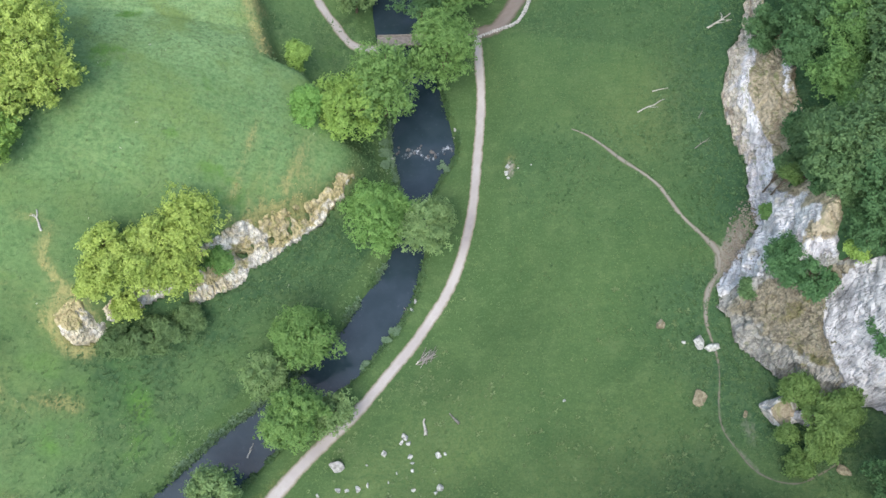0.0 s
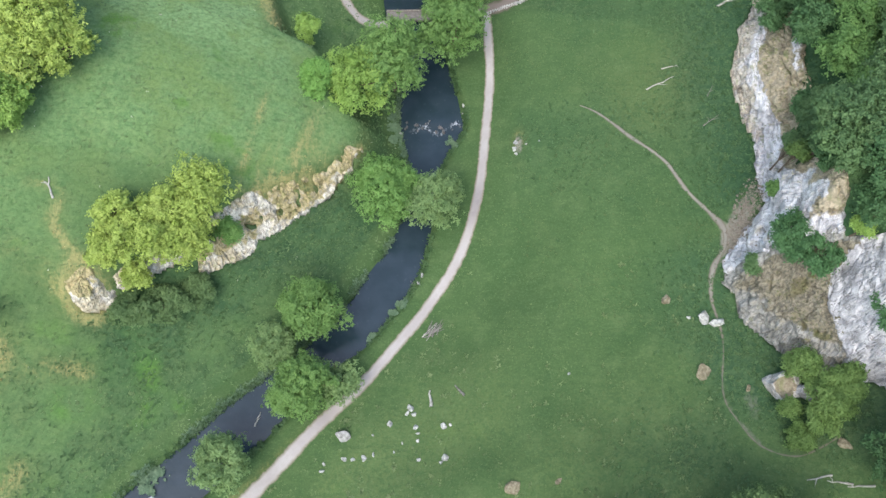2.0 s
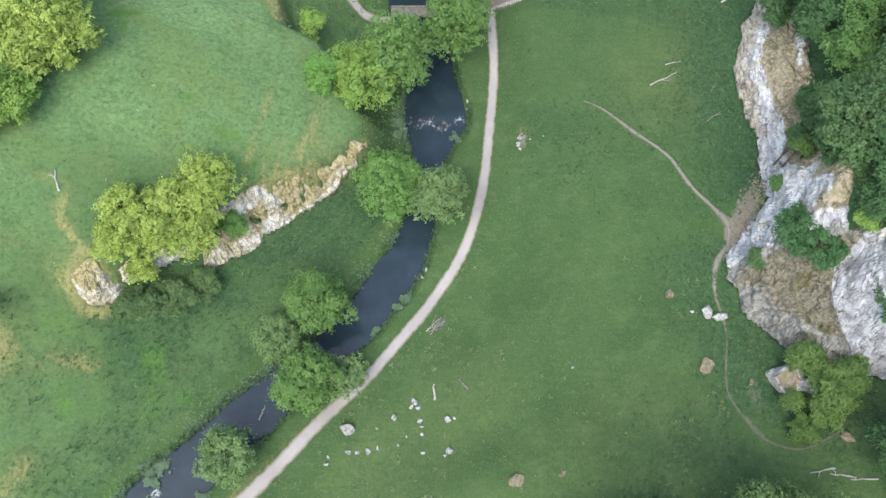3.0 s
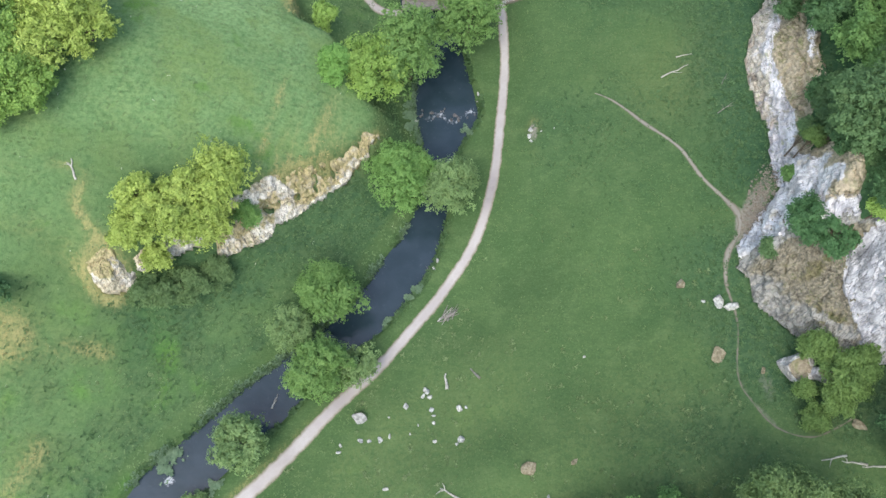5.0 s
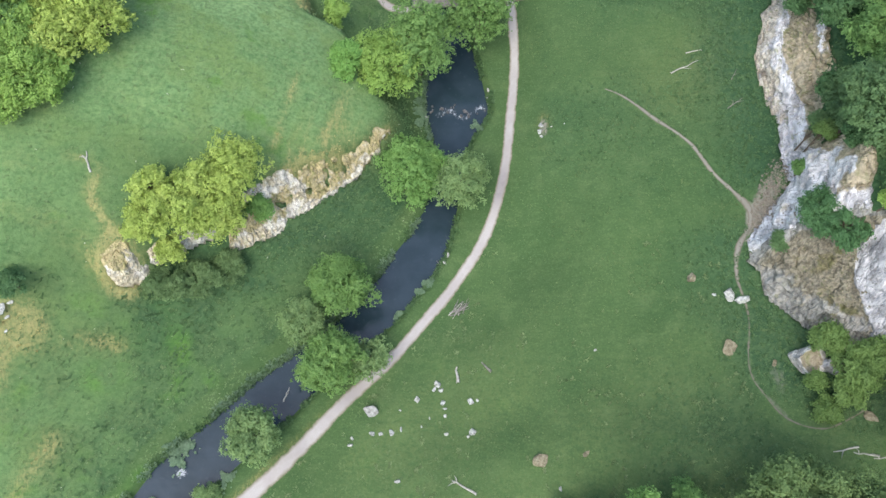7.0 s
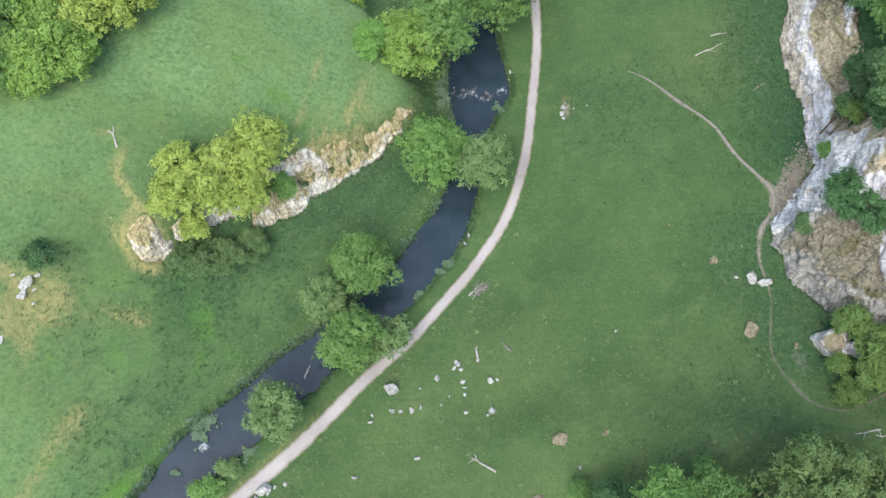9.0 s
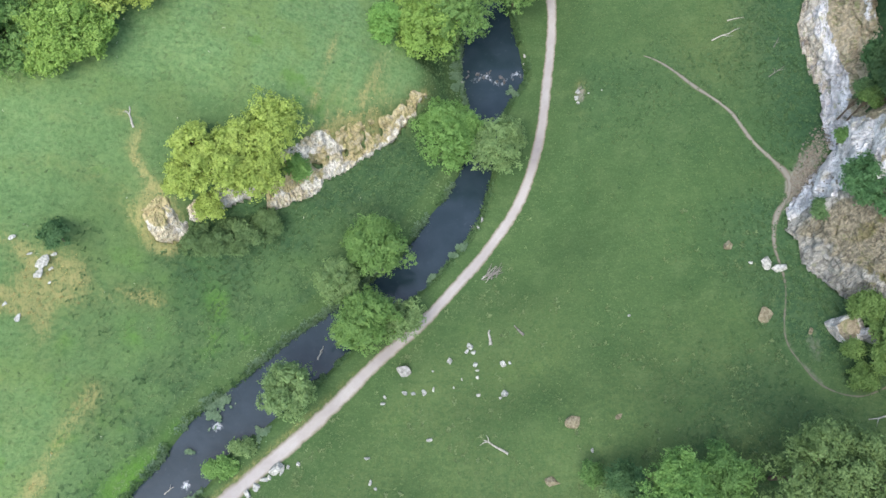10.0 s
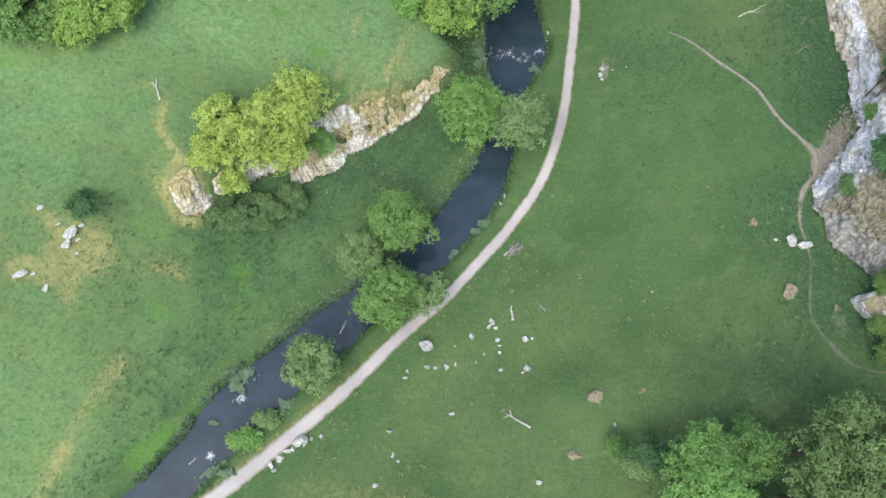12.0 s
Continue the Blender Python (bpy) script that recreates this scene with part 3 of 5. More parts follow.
    dry = np.clip(dry + 0.2 * slope * smooth(36, 6, y) * smooth(0.25, 0.55, n1) + 0.12 * left * smooth(-52, -62, x) * smooth(0.40, 0.70, n2) * smooth(46, 30, y), 0, 1)
    pale = np.clip(pale + 0.4 * left * smooth(-54, -66, x) * smooth(50, 30, y) + 0.16 * slope * smooth(34, 4, y) * smooth(0.3, 0.6, n1), 0, 1)
    lush_and_shade = 0.4 * slope * smooth(30, 62, y) * smooth(0.25, 0.6, n1) + left * smooth(-13, -4, dr) * 0.55 * (1 - 0.8 * smooth(58, 66, y)) + smooth(66, 58, y) * left * smooth(0.8, -1.5, s) * smooth(-14, -6, s) * 0.62 * smooth(-52, -45, x) * smooth(52, 45, y)
    dry = np.clip(dry + 0.9 * (np.exp(-(((x + 27.5) / 4) ** 2 + ((y + 13) / 1.6) ** 2)) + np.exp(-(((x + 19) / 4) ** 2 + ((y + 13.5) / 1.8) ** 2))) * n2, 0, 1)
    dry = np.clip(dry + 0.22 * np.exp(-(((x - 27) / 7) ** 2 + ((y - 58) / 9) ** 2)) * n2, 0, 1)
    # Dark cover below the crag's south end and near (31.5, 6.5) paints in shade.
    lush_and_shade = lush_and_shade + smooth(-13, -2, e) * smooth(36, 30, y) * 0.85 + smooth(-12, -3, e) * smooth(22, 14, y) + smooth(14, 3, y) * smooth(18, 26, x) * smooth(0.4, 0.65, n1) * 0.35 + smooth(-12, -2, e) * smooth(34, 40, y) * 0.9
    lush_and_shade = lush_and_shade + 0.38 * left * smooth(0.50, 0.62, n2) * smooth(-64, -54, x) * smooth(0.5, -2, s) + 0.5 * np.exp(-(((x - 31.5) / 5.5) ** 2 + ((y - 6.5) / 5) ** 2)) * smooth(0.38, 0.55, n2)
    bare = 0.82 * np.exp(-(((x - 38.6 - 0.3 * (y - 34.5)) / 1.5) ** 2 + ((y - 35.0) / 4.6) ** 2)) + 0.5 * np.exp(-(((x - 37) / 1.5) ** 2 + ((y - 11) / 4) ** 2))
    t, wide = to_line(x, y, TRAIL_LINE)
    bare = bare + 0.8 * np.exp(-(((x - 10.9) / 0.8) ** 2 + ((y - 52.2) / 2.4) ** 2))
    bare = bare + 0.36 * np.exp(-(t / (0.42 + wide)) ** 2) * (0.8 + 0.4 * n2)
    return np.stack([np.clip(dry, 0, 0.72), np.clip(lush_and_shade, 0, 1), np.clip(bare, 0, 1), pale + rank], -1)


def build_ground():
    gx, gy = spread(-96, 74, 0.5), spread(-34, 116, 0.5)
    x, y = np.meshgrid(gx, gy, indexing="ij")
    hi, lo = bare_rock(x, y)
    z = land(x, y)
    tilt = np.hypot(np.gradient(z, gx, axis=0), np.gradient(z, gy, axis=1))
    z = z - 1.3 * (1 + tilt) * smooth(0.75, 1.0, hi) - 0.7 * (1 + tilt) * smooth(0.75, 1.0, lo)
    me = mesh_of("ground", np.stack([x, y, z], -1).reshape(-1, 3), grid_faces(len(gx), len(gy)), [GROUND], True)
    me.attributes.new("vivid", "FLOAT", "POINT").data.foreach_set("value", vivid_of(x, y).astype(np.float32).ravel())
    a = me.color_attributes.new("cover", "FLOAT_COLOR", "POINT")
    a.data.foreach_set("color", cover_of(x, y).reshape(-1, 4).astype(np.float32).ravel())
    return tagged(new("ground", me), "grassy dale floor and hillsides with mottled green pasture", "ground", kind="structure")


build_ground()


def ribbon(name, line, half, mat, lift, label, category, across=11, step=0.5, rough=0.18, seed=5, faint=0.0):
    c, n = along(line, step)
    u = np.linspace(-1, 1, across)
    wob = 1 + rough * (fractal(np.c_[c[:, :2], np.zeros(len(c))], 0.45, 3, seed) - 0.5) * 2
    h = (c[:, 2] if c.shape[1] > 2 else np.full(len(c), half)) * wob
    x = c[:, None, 0] + n[:, None, 0] * u * h[:, None] * 1.6
    y = c[:, None, 1] + n[:, None, 1] * u * h[:, None] * 1.6
    z = land(x, y) + lift - 0.05 * np.abs(u) ** 4
    me = mesh_of(name, np.stack([x, y, z], -1).reshape(-1, 3), grid_faces(len(c), across), [mat], True)
    edge = (np.abs(u) * 0.9 + faint * (0.50 + 0.60 * smooth(30, 20, y) * (x > 30))).astype(np.float32)
    worn = (np.exp(-((y - 43.5) / 3.6) ** 2) + 0.6 * np.exp(-((y - 9.5) / 2.0) ** 2)) * (np.abs(x) < 24) + 0 * u
    me.attributes.new("worn", "FLOAT", "POINT").data.foreach_set("value", worn.astype(np.float32).ravel())
    me.attributes.new("edge", "FLOAT", "POINT").data.foreach_set("value", edge.ravel())
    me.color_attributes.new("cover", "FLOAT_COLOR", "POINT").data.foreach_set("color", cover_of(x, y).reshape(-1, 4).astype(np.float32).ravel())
    return tagged(new(name, me), label, category, kind="structure")


ribbon("path", np.c_[np.vstack([[(6.2, 79.8)], PATH_LINE[3:-1]]), np.interp(np.r_[79.8, PATH_LINE[3:-1, 1]], (-12, 5, 20, 60), (0.80, 0.70, 0.60, 0.54))], 0.6, GRAVEL, 0.07, "pale gravel footpath curving beside the river", "path", rough=0.09)
ribbon("lane", [(-0.6, 79.6), (5.8, 80.1), (8.2, 80.0), (10.0, 80.4), (11.9, 83.3), (13.3, 85.8), (16.1, 90.8)], 1.15, LANE, 0.09, "worn earth lane crossing from the footbridge", "path")
ribbon("far_path", [(-5.0, 79.2), (-10.0, 78.3), (-14.9, 78.7), (-18.5, 82.9), (-21.7, 87.7), (-27.0, 98.0)], 0.6, GRAVEL, 0.07, "narrow gravel path leading up from the footbridge", "path")
ribbon("trail", TRAIL_LINE * [1, 1, 1] + [0, 0, 1] * np.where(TRAIL_LINE[:, 1:2] < 27, 0.18, 0.06), 0.4, TRAIL, 0.08,
       "narrow trodden earth trail climbing to the crag", "trail", across=7, rough=0.6, faint=0.56)


def build_water():
    c, n = along(RIVER, 0.5)
    u = np.linspace(-1, 1, 21)
    x = c[:, None, 0] + n[:, None, 0] * u * (c[:, 2, None] + 1.2)
    y = c[:, None, 1] + n[:, None, 1] * u * (c[:, 2, None] + 1.2)
    z = water_level(x, y)
    me = mesh_of("river", np.stack([x, y, z], -1).reshape(-1, 3), grid_faces(len(c), 21), [WATER], True)
    line = 58.0 + 0.7 * np.sin(x * 1.3) + 0.25 * np.abs(x + 2.7)
    foam = np.exp(-((y - line + 0.6) / 1.5) ** 2) * 0.68 * smooth(-9, -6, x) + 0.45 * np.exp(-(((x + 44) / 3) ** 2 + ((y + 3) / 3) ** 2)) + 0.74 * np.exp(-(((x + 40.9) / 1.5) ** 2 + ((y + 0.5) / 1.2) ** 2)) + 0.66 * np.exp(-(((x + 44.2) / 1.2) ** 2 + ((y + 8.8) / 1.2) ** 2)) + 0.35 * np.exp(-(((x + 47) / 4) ** 2 + ((y + 12) / 5) ** 2))
    me.attributes.new("foam", "FLOAT", "POINT").data.foreach_set("value", foam.astype(np.float32).ravel())
    return tagged(new("water", me), "dark slow river water between weedy banks", "water", kind="structure")


build_water()


# ---- crags ----
def shatter(p, scale, seed):
    """Blocky fracture: each cell of a random cloud has its own offset and tilt; also the distance to the cell's border."""
    q = p * scale
    f = np.floor(q).astype(np.int64)
    d1, d2 = np.full(len(q), 9.0), np.full(len(q), 9.0)
    val = np.zeros(len(q))
    for a in (-1, 0, 1):
        for b in (-1, 0, 1):
            for c in (-1, 0, 1):
                i, j, k = f[:, 0] + a, f[:, 1] + b, f[:, 2] + c
                h = [hash3(i, j, k, seed + n) for n in range(6)]
                v = q - np.stack([i + h[0], j + h[1], k + h[2]], -1)
                d = np.einsum("ij,ij->i", v, v)
                near = d < d1
                d2 = np.where(near, d1, np.minimum(d2, d))
                d1 = np.where(near, d, d1)
                val = np.where(near, h[3] - 0.5 + (h[4] - 0.5) * v[:, 0] * 0.9 + (h[5] - 0.5) * v[:, 2] * 0.9, val)
    return val, np.sqrt(d2) - np.sqrt(d1)


def rock_face(name, box, which, mat, amp, step, seed, parent, label, lift=0.1, keep=None, grain=(0.9, 0.55, 0.8), cells=0.2, run=80, rough=0.6, turf=None, stain=None, beds=0.0, fine=1.0, wave=2.0, seams=1.0):
    """A piece of crag that follows the land inside a box, broken into blocks and ribs; it goes under the turf at its edges."""
    gx, gy = np.arange(box[0], box[1], step * 0.6), np.arange(box[2], box[3], step)
    x, y = np.meshgrid(gx, gy, indexing="ij")
    rock = bare_rock(x, y)[which]
    if keep is not None:
        rock = rock * keep(x, y)
    z = land(x, y)
    p = np.stack([x, y, z], -1).reshape(-1, 3)
    g = np.stack([(land(x + 0.3, y) - land(x - 0.3, y)) / 0.6, (land(x, y + 0.3) - land(x, y - 0.3)) / 0.6], -1).reshape(-1, 2)
    nor = np.c_[-g, np.ones(len(g))]
    nor /= np.linalg.norm(nor, axis=1)[:, None]
    warp = p + 1.8 * np.stack([fractal(p, 0.35, 2, seed + 31), fractal(p, 0.35, 2, seed + 32), fractal(p, 0.35, 2, seed + 33)], -1)
    big, split = shatter(warp * grain, 0.30, seed)
    small, _ = shatter(warp * grain, 0.8, seed + 7)
    ca, sa = math.cos(radians(run)), math.sin(radians(run))
    line = np.stack([(p[:, 0] * ca + p[:, 1] * sa) * 0.28, p[:, 1] * ca - p[:, 0] * sa, p[:, 2] * 0.8], -1)
    ribs = 1 - np.abs(2 * fractal(line, 0.6 * fine, 4, seed + 9, 0.5) - 1)
    seam = np.abs(2 * fractal(line + 40, 0.55, 4, seed + 19) - 1)
    joint = np.abs(2 * fractal(p, 0.5, 4, seed + 29, 0.55) - 1)
    lumps = fractal(p, 0.6, 4, seed + 60) - 0.5
    d = amp * (2.0 * cells * big + 0.5 * cells * small + wave * (ribs - 0.8) + 0.5 * lumps + rough * (fractal(p, 1.4, 4, seed + 70, 0.55) - 0.5) - seams * (0.8 * smooth(0.10, 0.0, seam) + 0.45 * smooth(0.06, 0.0, joint)) - 1.2 * cells * smooth(0.06, 0.0, split))
    if beds:
        w = p[:, 2] * beds + 1.5 * fractal(p, 0.25, 3, seed + 80)
        d = d + amp * 0.8 * (0.5 - (w - np.floor(w)) ** 1.6) * smooth(0.35, 0.6, fractal(p, 0.4, 2, seed + 81))
    k = rock.reshape(-1)
    q = p + nor * (np.maximum(d + lift, -1.15) * k - 0.6 * (1 - k))[:, None]
    f = grid_faces(len(gx), len(gy))
    f = f[k[f].max(1) > 0.02]
    used, back = np.unique(f, return_inverse=True)
    me = mesh_of(name, q[used], back.reshape(-1, 4), [mat])
    if turf is not None:
        rag = 2.0 * (fractal(p[used], 0.5, 3, seed + 90) - 0.5)
        me.attributes.new("turf", "FLOAT", "POINT").data.foreach_set("value", turf(p[used, 0], p[used, 1], rag).astype(np.float32))
    if stain is not None:
        me.attributes.new("stain", "FLOAT", "POINT").data.foreach_set("value", stain(p[used, 0], p[used, 1]).astype(np.float32))
    return part(name, me, parent, label)


def north_stain(x, y):
    e, _ = to_line(x, y, CRAG)
    return 0.5 * smooth(2.6, 0.6, e) * smooth(46, 50, y) + smooth(64, 68, y)


def slab_stain(x, y):
    e, _ = to_line(x, y, CRAG)
    return (0.95 * smooth(0.4, 2.4, e + 0.12 * (y - 22)) - 0.12) * smooth(28.4, 26.6, y) - 0.9 * smooth(26.6, 28.4, y)


def ledge_turf(x, y, rag):
    e, w = to_line(x, y, CRAG)
    crown = 0.6 * smooth(-1.3, -0.5, e - w + 0.8 * rag)
    return crown + (smooth(1.8, 2.3, e + 0.5 * rag) * smooth(4.9, 4.5, e + 0.4 * rag) * smooth(43.5, 47, y + rag) + 0.25 * smooth(1.1, 0.5, e + 0.8 * rag) * smooth(48, 51, y)) * 0.75


def top_turf(x, y, rag):
    e, w = to_line(x, y, CRAG)
    crown = smooth(-1.7, -0.6, e - w + 0.9 * rag) * smooth(30, 33, y)
    return np.maximum(smooth(2.2, 3.2, e + 0.9 * rag) * smooth(29.5, 31.5, y + 1.2 * rag) * smooth(43, 40.5, y) * 0.7, 0.75 * crown)


def slab_turf(x, y, rag):
    e, _ = to_line(x, y, CRAG)
    return smooth(0.7, 2.2, e + 1.0 * rag) * (0.36 + 0.5 * rag) * smooth(28.4, 26.6, y)


def band_turf(x, y, rag):
    b, w = to_line(x, y, BAND)
    u, v = to_line(x, y, ARCH)
    return (smooth(0.0, 0.55, b / w + 0.8 * rag + 0.25 * smooth(-26, -20, x)) * 0.62 - 0.04) * smooth(-0.2, 0.3, np.abs(u) - v + 0.4 * rag)


def prow_turf(x, y, rag):
    back = 0.75 * (y - 26.0) - 0.62 * (x + 48.8)
    return np.maximum(smooth(1.5, 0.8, np.hypot(x + 49.0, y - 26.0) + 0.7 * rag), smooth(-0.7, 0.7, back + 0.9 * rag)) * 0.72 - 0.04


def crag(name, label):
    return tagged(new(name), label, "crag")


def over_face(x, y):
    f, _ = to_line(x, y, FACE)
    return smooth(-0.7, -0.2, f) * smooth(31.5, 30, y)


high = crag("crag", "tall white limestone crag with tan grassy ledges")
rock_face("north_buttress", (40, 52, 43, 80), 0, ROCK, 0.9, 0.17, 40, high, "ribbed limestone buttress with tan turf between white ribs", fine=1.5, wave=1.6, turf=ledge_turf, stain=north_stain, keep=lambda x, y: smooth(43.2, 44.2, y))
rock_face("white_wall", (34.5, 52, 28, 46), 0, ROCK, 0.7, 0.15, 44, high, "steep white limestone wall", cells=0.34, wave=0.7, rough=0.8, turf=top_turf, keep=lambda x, y: smooth(45.6, 44.6, y) * smooth(27.6, 28.6, y))
rock_face("slab", (34.5, 50, 11, 30), 0, ROCK_TAN, 0.95, 0.15, 48, high, "brown lichened slab leaning back", cells=0.2, run=115, fine=2.4, wave=0.7, rough=1.5, seams=0.3, turf=slab_turf, stain=slab_stain, keep=lambda x, y: smooth(29.4, 28.4, y) * (1 - smooth(0.0, 0.6, to_line(x, y, FACE)[0])))
rock_face("white_face", (43.5, 60, 8, 32), 0, ROCK_WHITE, 0.3, 0.15, 52, high, "smooth bright white limestone face", 0.25, wave=0.5, cells=0.42, rough=0.4, run=60, keep=over_face, grain=(0.6, 0.6, 0.6))
low = crag("low_crag", "low weathered limestone outcrop along the hill's brow")
rock_face("outcrop", (-37.2, -11, 28.6, 54), 1, ROCK_WORN, 0.45, 0.12, 60, low, "broken white limestone band", 0.1, beds=0.6, rough=0.9, cells=0.1, fine=1.5, wave=1.1, run=120, turf=band_turf, grain=(0.75, 0.75, 1.0))
rock_face("prow", (-54.5, -36.9, 21, 33), 1, ROCK_WORN, 0.34, 0.12, 64, low, "square pale prow of the outcrop", 0.05, beds=0.5, rough=1.2, cells=0.07, fine=1.4, run=100, stain=lambda x, y: 0.1 + 0 * x, turf=prow_turf, grain=(0.75, 0.75, 1.0))


# ---- trees ----
def tube(points, radii, sides=7):
    p = np.asarray(points, float)
    v, f = [], []
    t = np.gradient(p, axis=0)
    for i, (q, r) in enumerate(zip(p, radii)):
        a = np.cross(t[i], (0.3, 0.9, 0.1))
        a /= np.linalg.norm(a)
        b = np.cross(t[i], a)
        b /= np.linalg.norm(b)
        for k in range(sides):
            w = 2 * math.pi * k / sides
            v.append(q + r * (a * math.cos(w) + b * math.sin(w)))
    for i in range(len(p) - 1):
        for k in range(sides):
            m = (k + 1) % sides
            f.append((i * sides + k, i * sides + m, (i + 1) * sides + m, (i + 1) * sides + k))
    return np.array(v), np.array(f)


def join(pieces):
    vs, fs, n = [], [], 0
    for v, f in pieces:
        vs.append(v)
        fs.append(f + n)
        n += len(v)
    return np.concatenate(vs), np.concatenate(fs)


def leaves(r, centre, size, clumps, per, leaf):
    """Thousands of small leaf sprays in uneven clumps over an ellipsoid."""
    rx, ry, rz = size
    a, h = r.uniform(0, 2 * np.pi, clumps), r.uniform(-0.35, 1, clumps)
    q = np.sqrt(np.clip(1 - h * h, 0, 1))
    k = r.uniform(0.35, 1.0, clumps) ** 0.5
    c = np.stack([np.cos(a) * q * rx, np.sin(a) * q * ry, h * rz], -1) * k[:, None]
    c += r.normal(0, 0.12, c.shape) * [rx, ry, rz]
    cr = r.uniform(0.55, 1.5, clumps) * (rx * ry * rz) ** (1 / 3) * 0.25
    i = np.repeat(np.arange(clumps), np.maximum(3, per / 11 * (cr / cr.mean()) ** 2).astype(int))
    d = r.normal(size=(len(i), 3))
    d /= np.linalg.norm(d, axis=1)[:, None]
    d[:, 2] = np.where(d[:, 2] < -0.3, -d[:, 2], d[:, 2])
    q = c[i] + d * cr[i][:, None] * r.uniform(0.6, 1.35, (len(i), 1)) * [1.1, 1.1, 0.85]
    k = np.repeat(np.arange(len(i)), r.randint(6, 17, len(i)))
    d, spray = d[k], r.normal(size=(len(k), 3)) * [1, 1, 0.6] * r.uniform(0.13, 0.30, (len(i), 1))[k]
    p = q[k] + spray
    i = i[k]
    nor = d + r.normal(0, 0.4, d.shape) + [0, 0, 0.5]
    nor /= np.linalg.norm(nor, axis=1)[:, None]
    t = np.cross(nor, r.normal(size=d.shape))
    t /= np.linalg.norm(t, axis=1)[:, None] + 1e-9
    b = np.cross(nor, t)
    s = leaf * r.uniform(0.6, 1.35, (len(i), 1))
    v = np.stack([p - t * s, p + b * s * 0.6 + nor * s * 0.15, p + t * s, p - b * s * 0.6 + nor * s * 0.15], 1).reshape(-1, 3) + centre
    return v, np.arange(len(v)).reshape(-1, 4), c + centre


def tree(name, x, y, mid, rx, ry, rz, leaf_mat, label, category="tree", group="", seed=0, density=1.0, leaf=0.175, clumps=None, base=None, fit=0.95):
    """A tree whose crown's middle is at (x, y, mid): curved trunk, limbs out to the clumps, and the leaves."""
    r = np.random.RandomState(seed)
    bx, by = base or (x, y)
    for _ in range(40):
        d, w = to_line(np.array(bx), np.array(by), RIVER)
        if abs(float(d)) > float(w) + 0.9:
            break
        d2, _ = to_line(np.array(bx + 0.05), np.array(by), RIVER)
        d3, _ = to_line(np.array(bx), np.array(by + 0.05), RIVER)
        g = np.array([float(d2 - d), float(d3 - d)]) / 0.05 * (1 if d > 0 else -1)
        bx, by = bx + 0.4 * g[0], by + 0.4 * g[1]
    ground = float(land(bx, by))
    root = new(name)
    root.location = (bx, by, ground)
    tagged(root, label, category, group)
    top = np.array([x - bx, y - by, mid - ground])
    n = clumps or int(18 + 3.0 * rx * ry)
    v, f, c = leaves(r, top, (rx * fit, ry * fit, rz), n, int(190 * density), leaf)
    thick = 0.05 + 0.032 * (rx + ry) / 2 * 1.6
    s = np.linspace(0, 1, 7)[:, None]
    bend = np.array([0, 0, -0.35])
    stem = s * (top + [0, 0, 0.35 * rz]) + np.sin(s * 3.14) * np.array([r.uniform(-0.3, 0.3), r.uniform(-0.3, 0.3), 0]) + bend * (1 - s)
    pieces = [tube(stem, thick * np.linspace(1.25, 0.3, 7))]
    limbs = []
    for q in c[r.permutation(len(c))[:min(14, len(c))]]:
        a = stem[r.randint(2, 5)]
        m = (a + q) / 2 + [0, 0, -0.2]
        limbs.append(tube([a, m, q], [thick * 0.45, thick * 0.3, 0.03], 5))
    part("trunk", mesh_of("trunk", *join(pieces), [BARK], True), root)
    part("limbs", mesh_of("limbs", *join(limbs), [BARK], True), root)
    part("crown", mesh_of("crown", v, f, [leaf_mat]), root)
    return root


A = "leafy alder tree leaning over the river bank"
for i, (x, y, mid, rx, ry, rz, m, lab) in enumerate([
        (0.2, 71.8, 8.8, 4.3, 5.7, 6.4, "alder", "tall grey-green alder beside the river and path"), (-9.0, 65.2, 8.8, 4.4, 6.2, 6.8, "alder", "tall rounded green tree on the river bank"),
        (-14.6, 60.8, 9.5, 4.2, 4.8, 5.0, "lime", "bright yellow-green tree at the foot of the spur"), (-20.1, 59.6, 12.4, 2.6, 3.0, 2.6, "vivid", "small vivid green tree on the spur's edge"),
        (-9.6, 44.4, 5.8, 4.9, 5.2, 4.4, "bright", A), (-2.1, 42.3, 6.2, 4.1, 4.5, 4.6, "olive", "thin pale olive willow beside the path"),
        (-19.6, 25.7, 5.6, 4.7, 4.2, 4.2, "alder", "dense green tree hanging over the river"), (-24.8, 20.2, 5.0, 3.1, 3.0, 3.0, "olive", "pale olive sallow on the far bank"),
        (-20.6, 14.6, 5.2, 4.7, 4.3, 3.8, "alder", A), (-15.4, 15.4, 3.6, 3.2, 3.2, 2.4, "olive", "sparse pale branches reaching over the path"),
        (-30.1, 4.5, 5.5, 3.7, 3.7, 4.0, "olive", "rounded grey-green alder on the near bank")]):
    tree("riverside_tree", x, y, mid, rx, ry, rz, LEAF[m], lab, group="trees along the river", seed=100 + i, fit=0.98 if i < 3 else 0.84, density=0.45 if "sparse" in lab else 0.75 if "thin" in lab else 1.0)

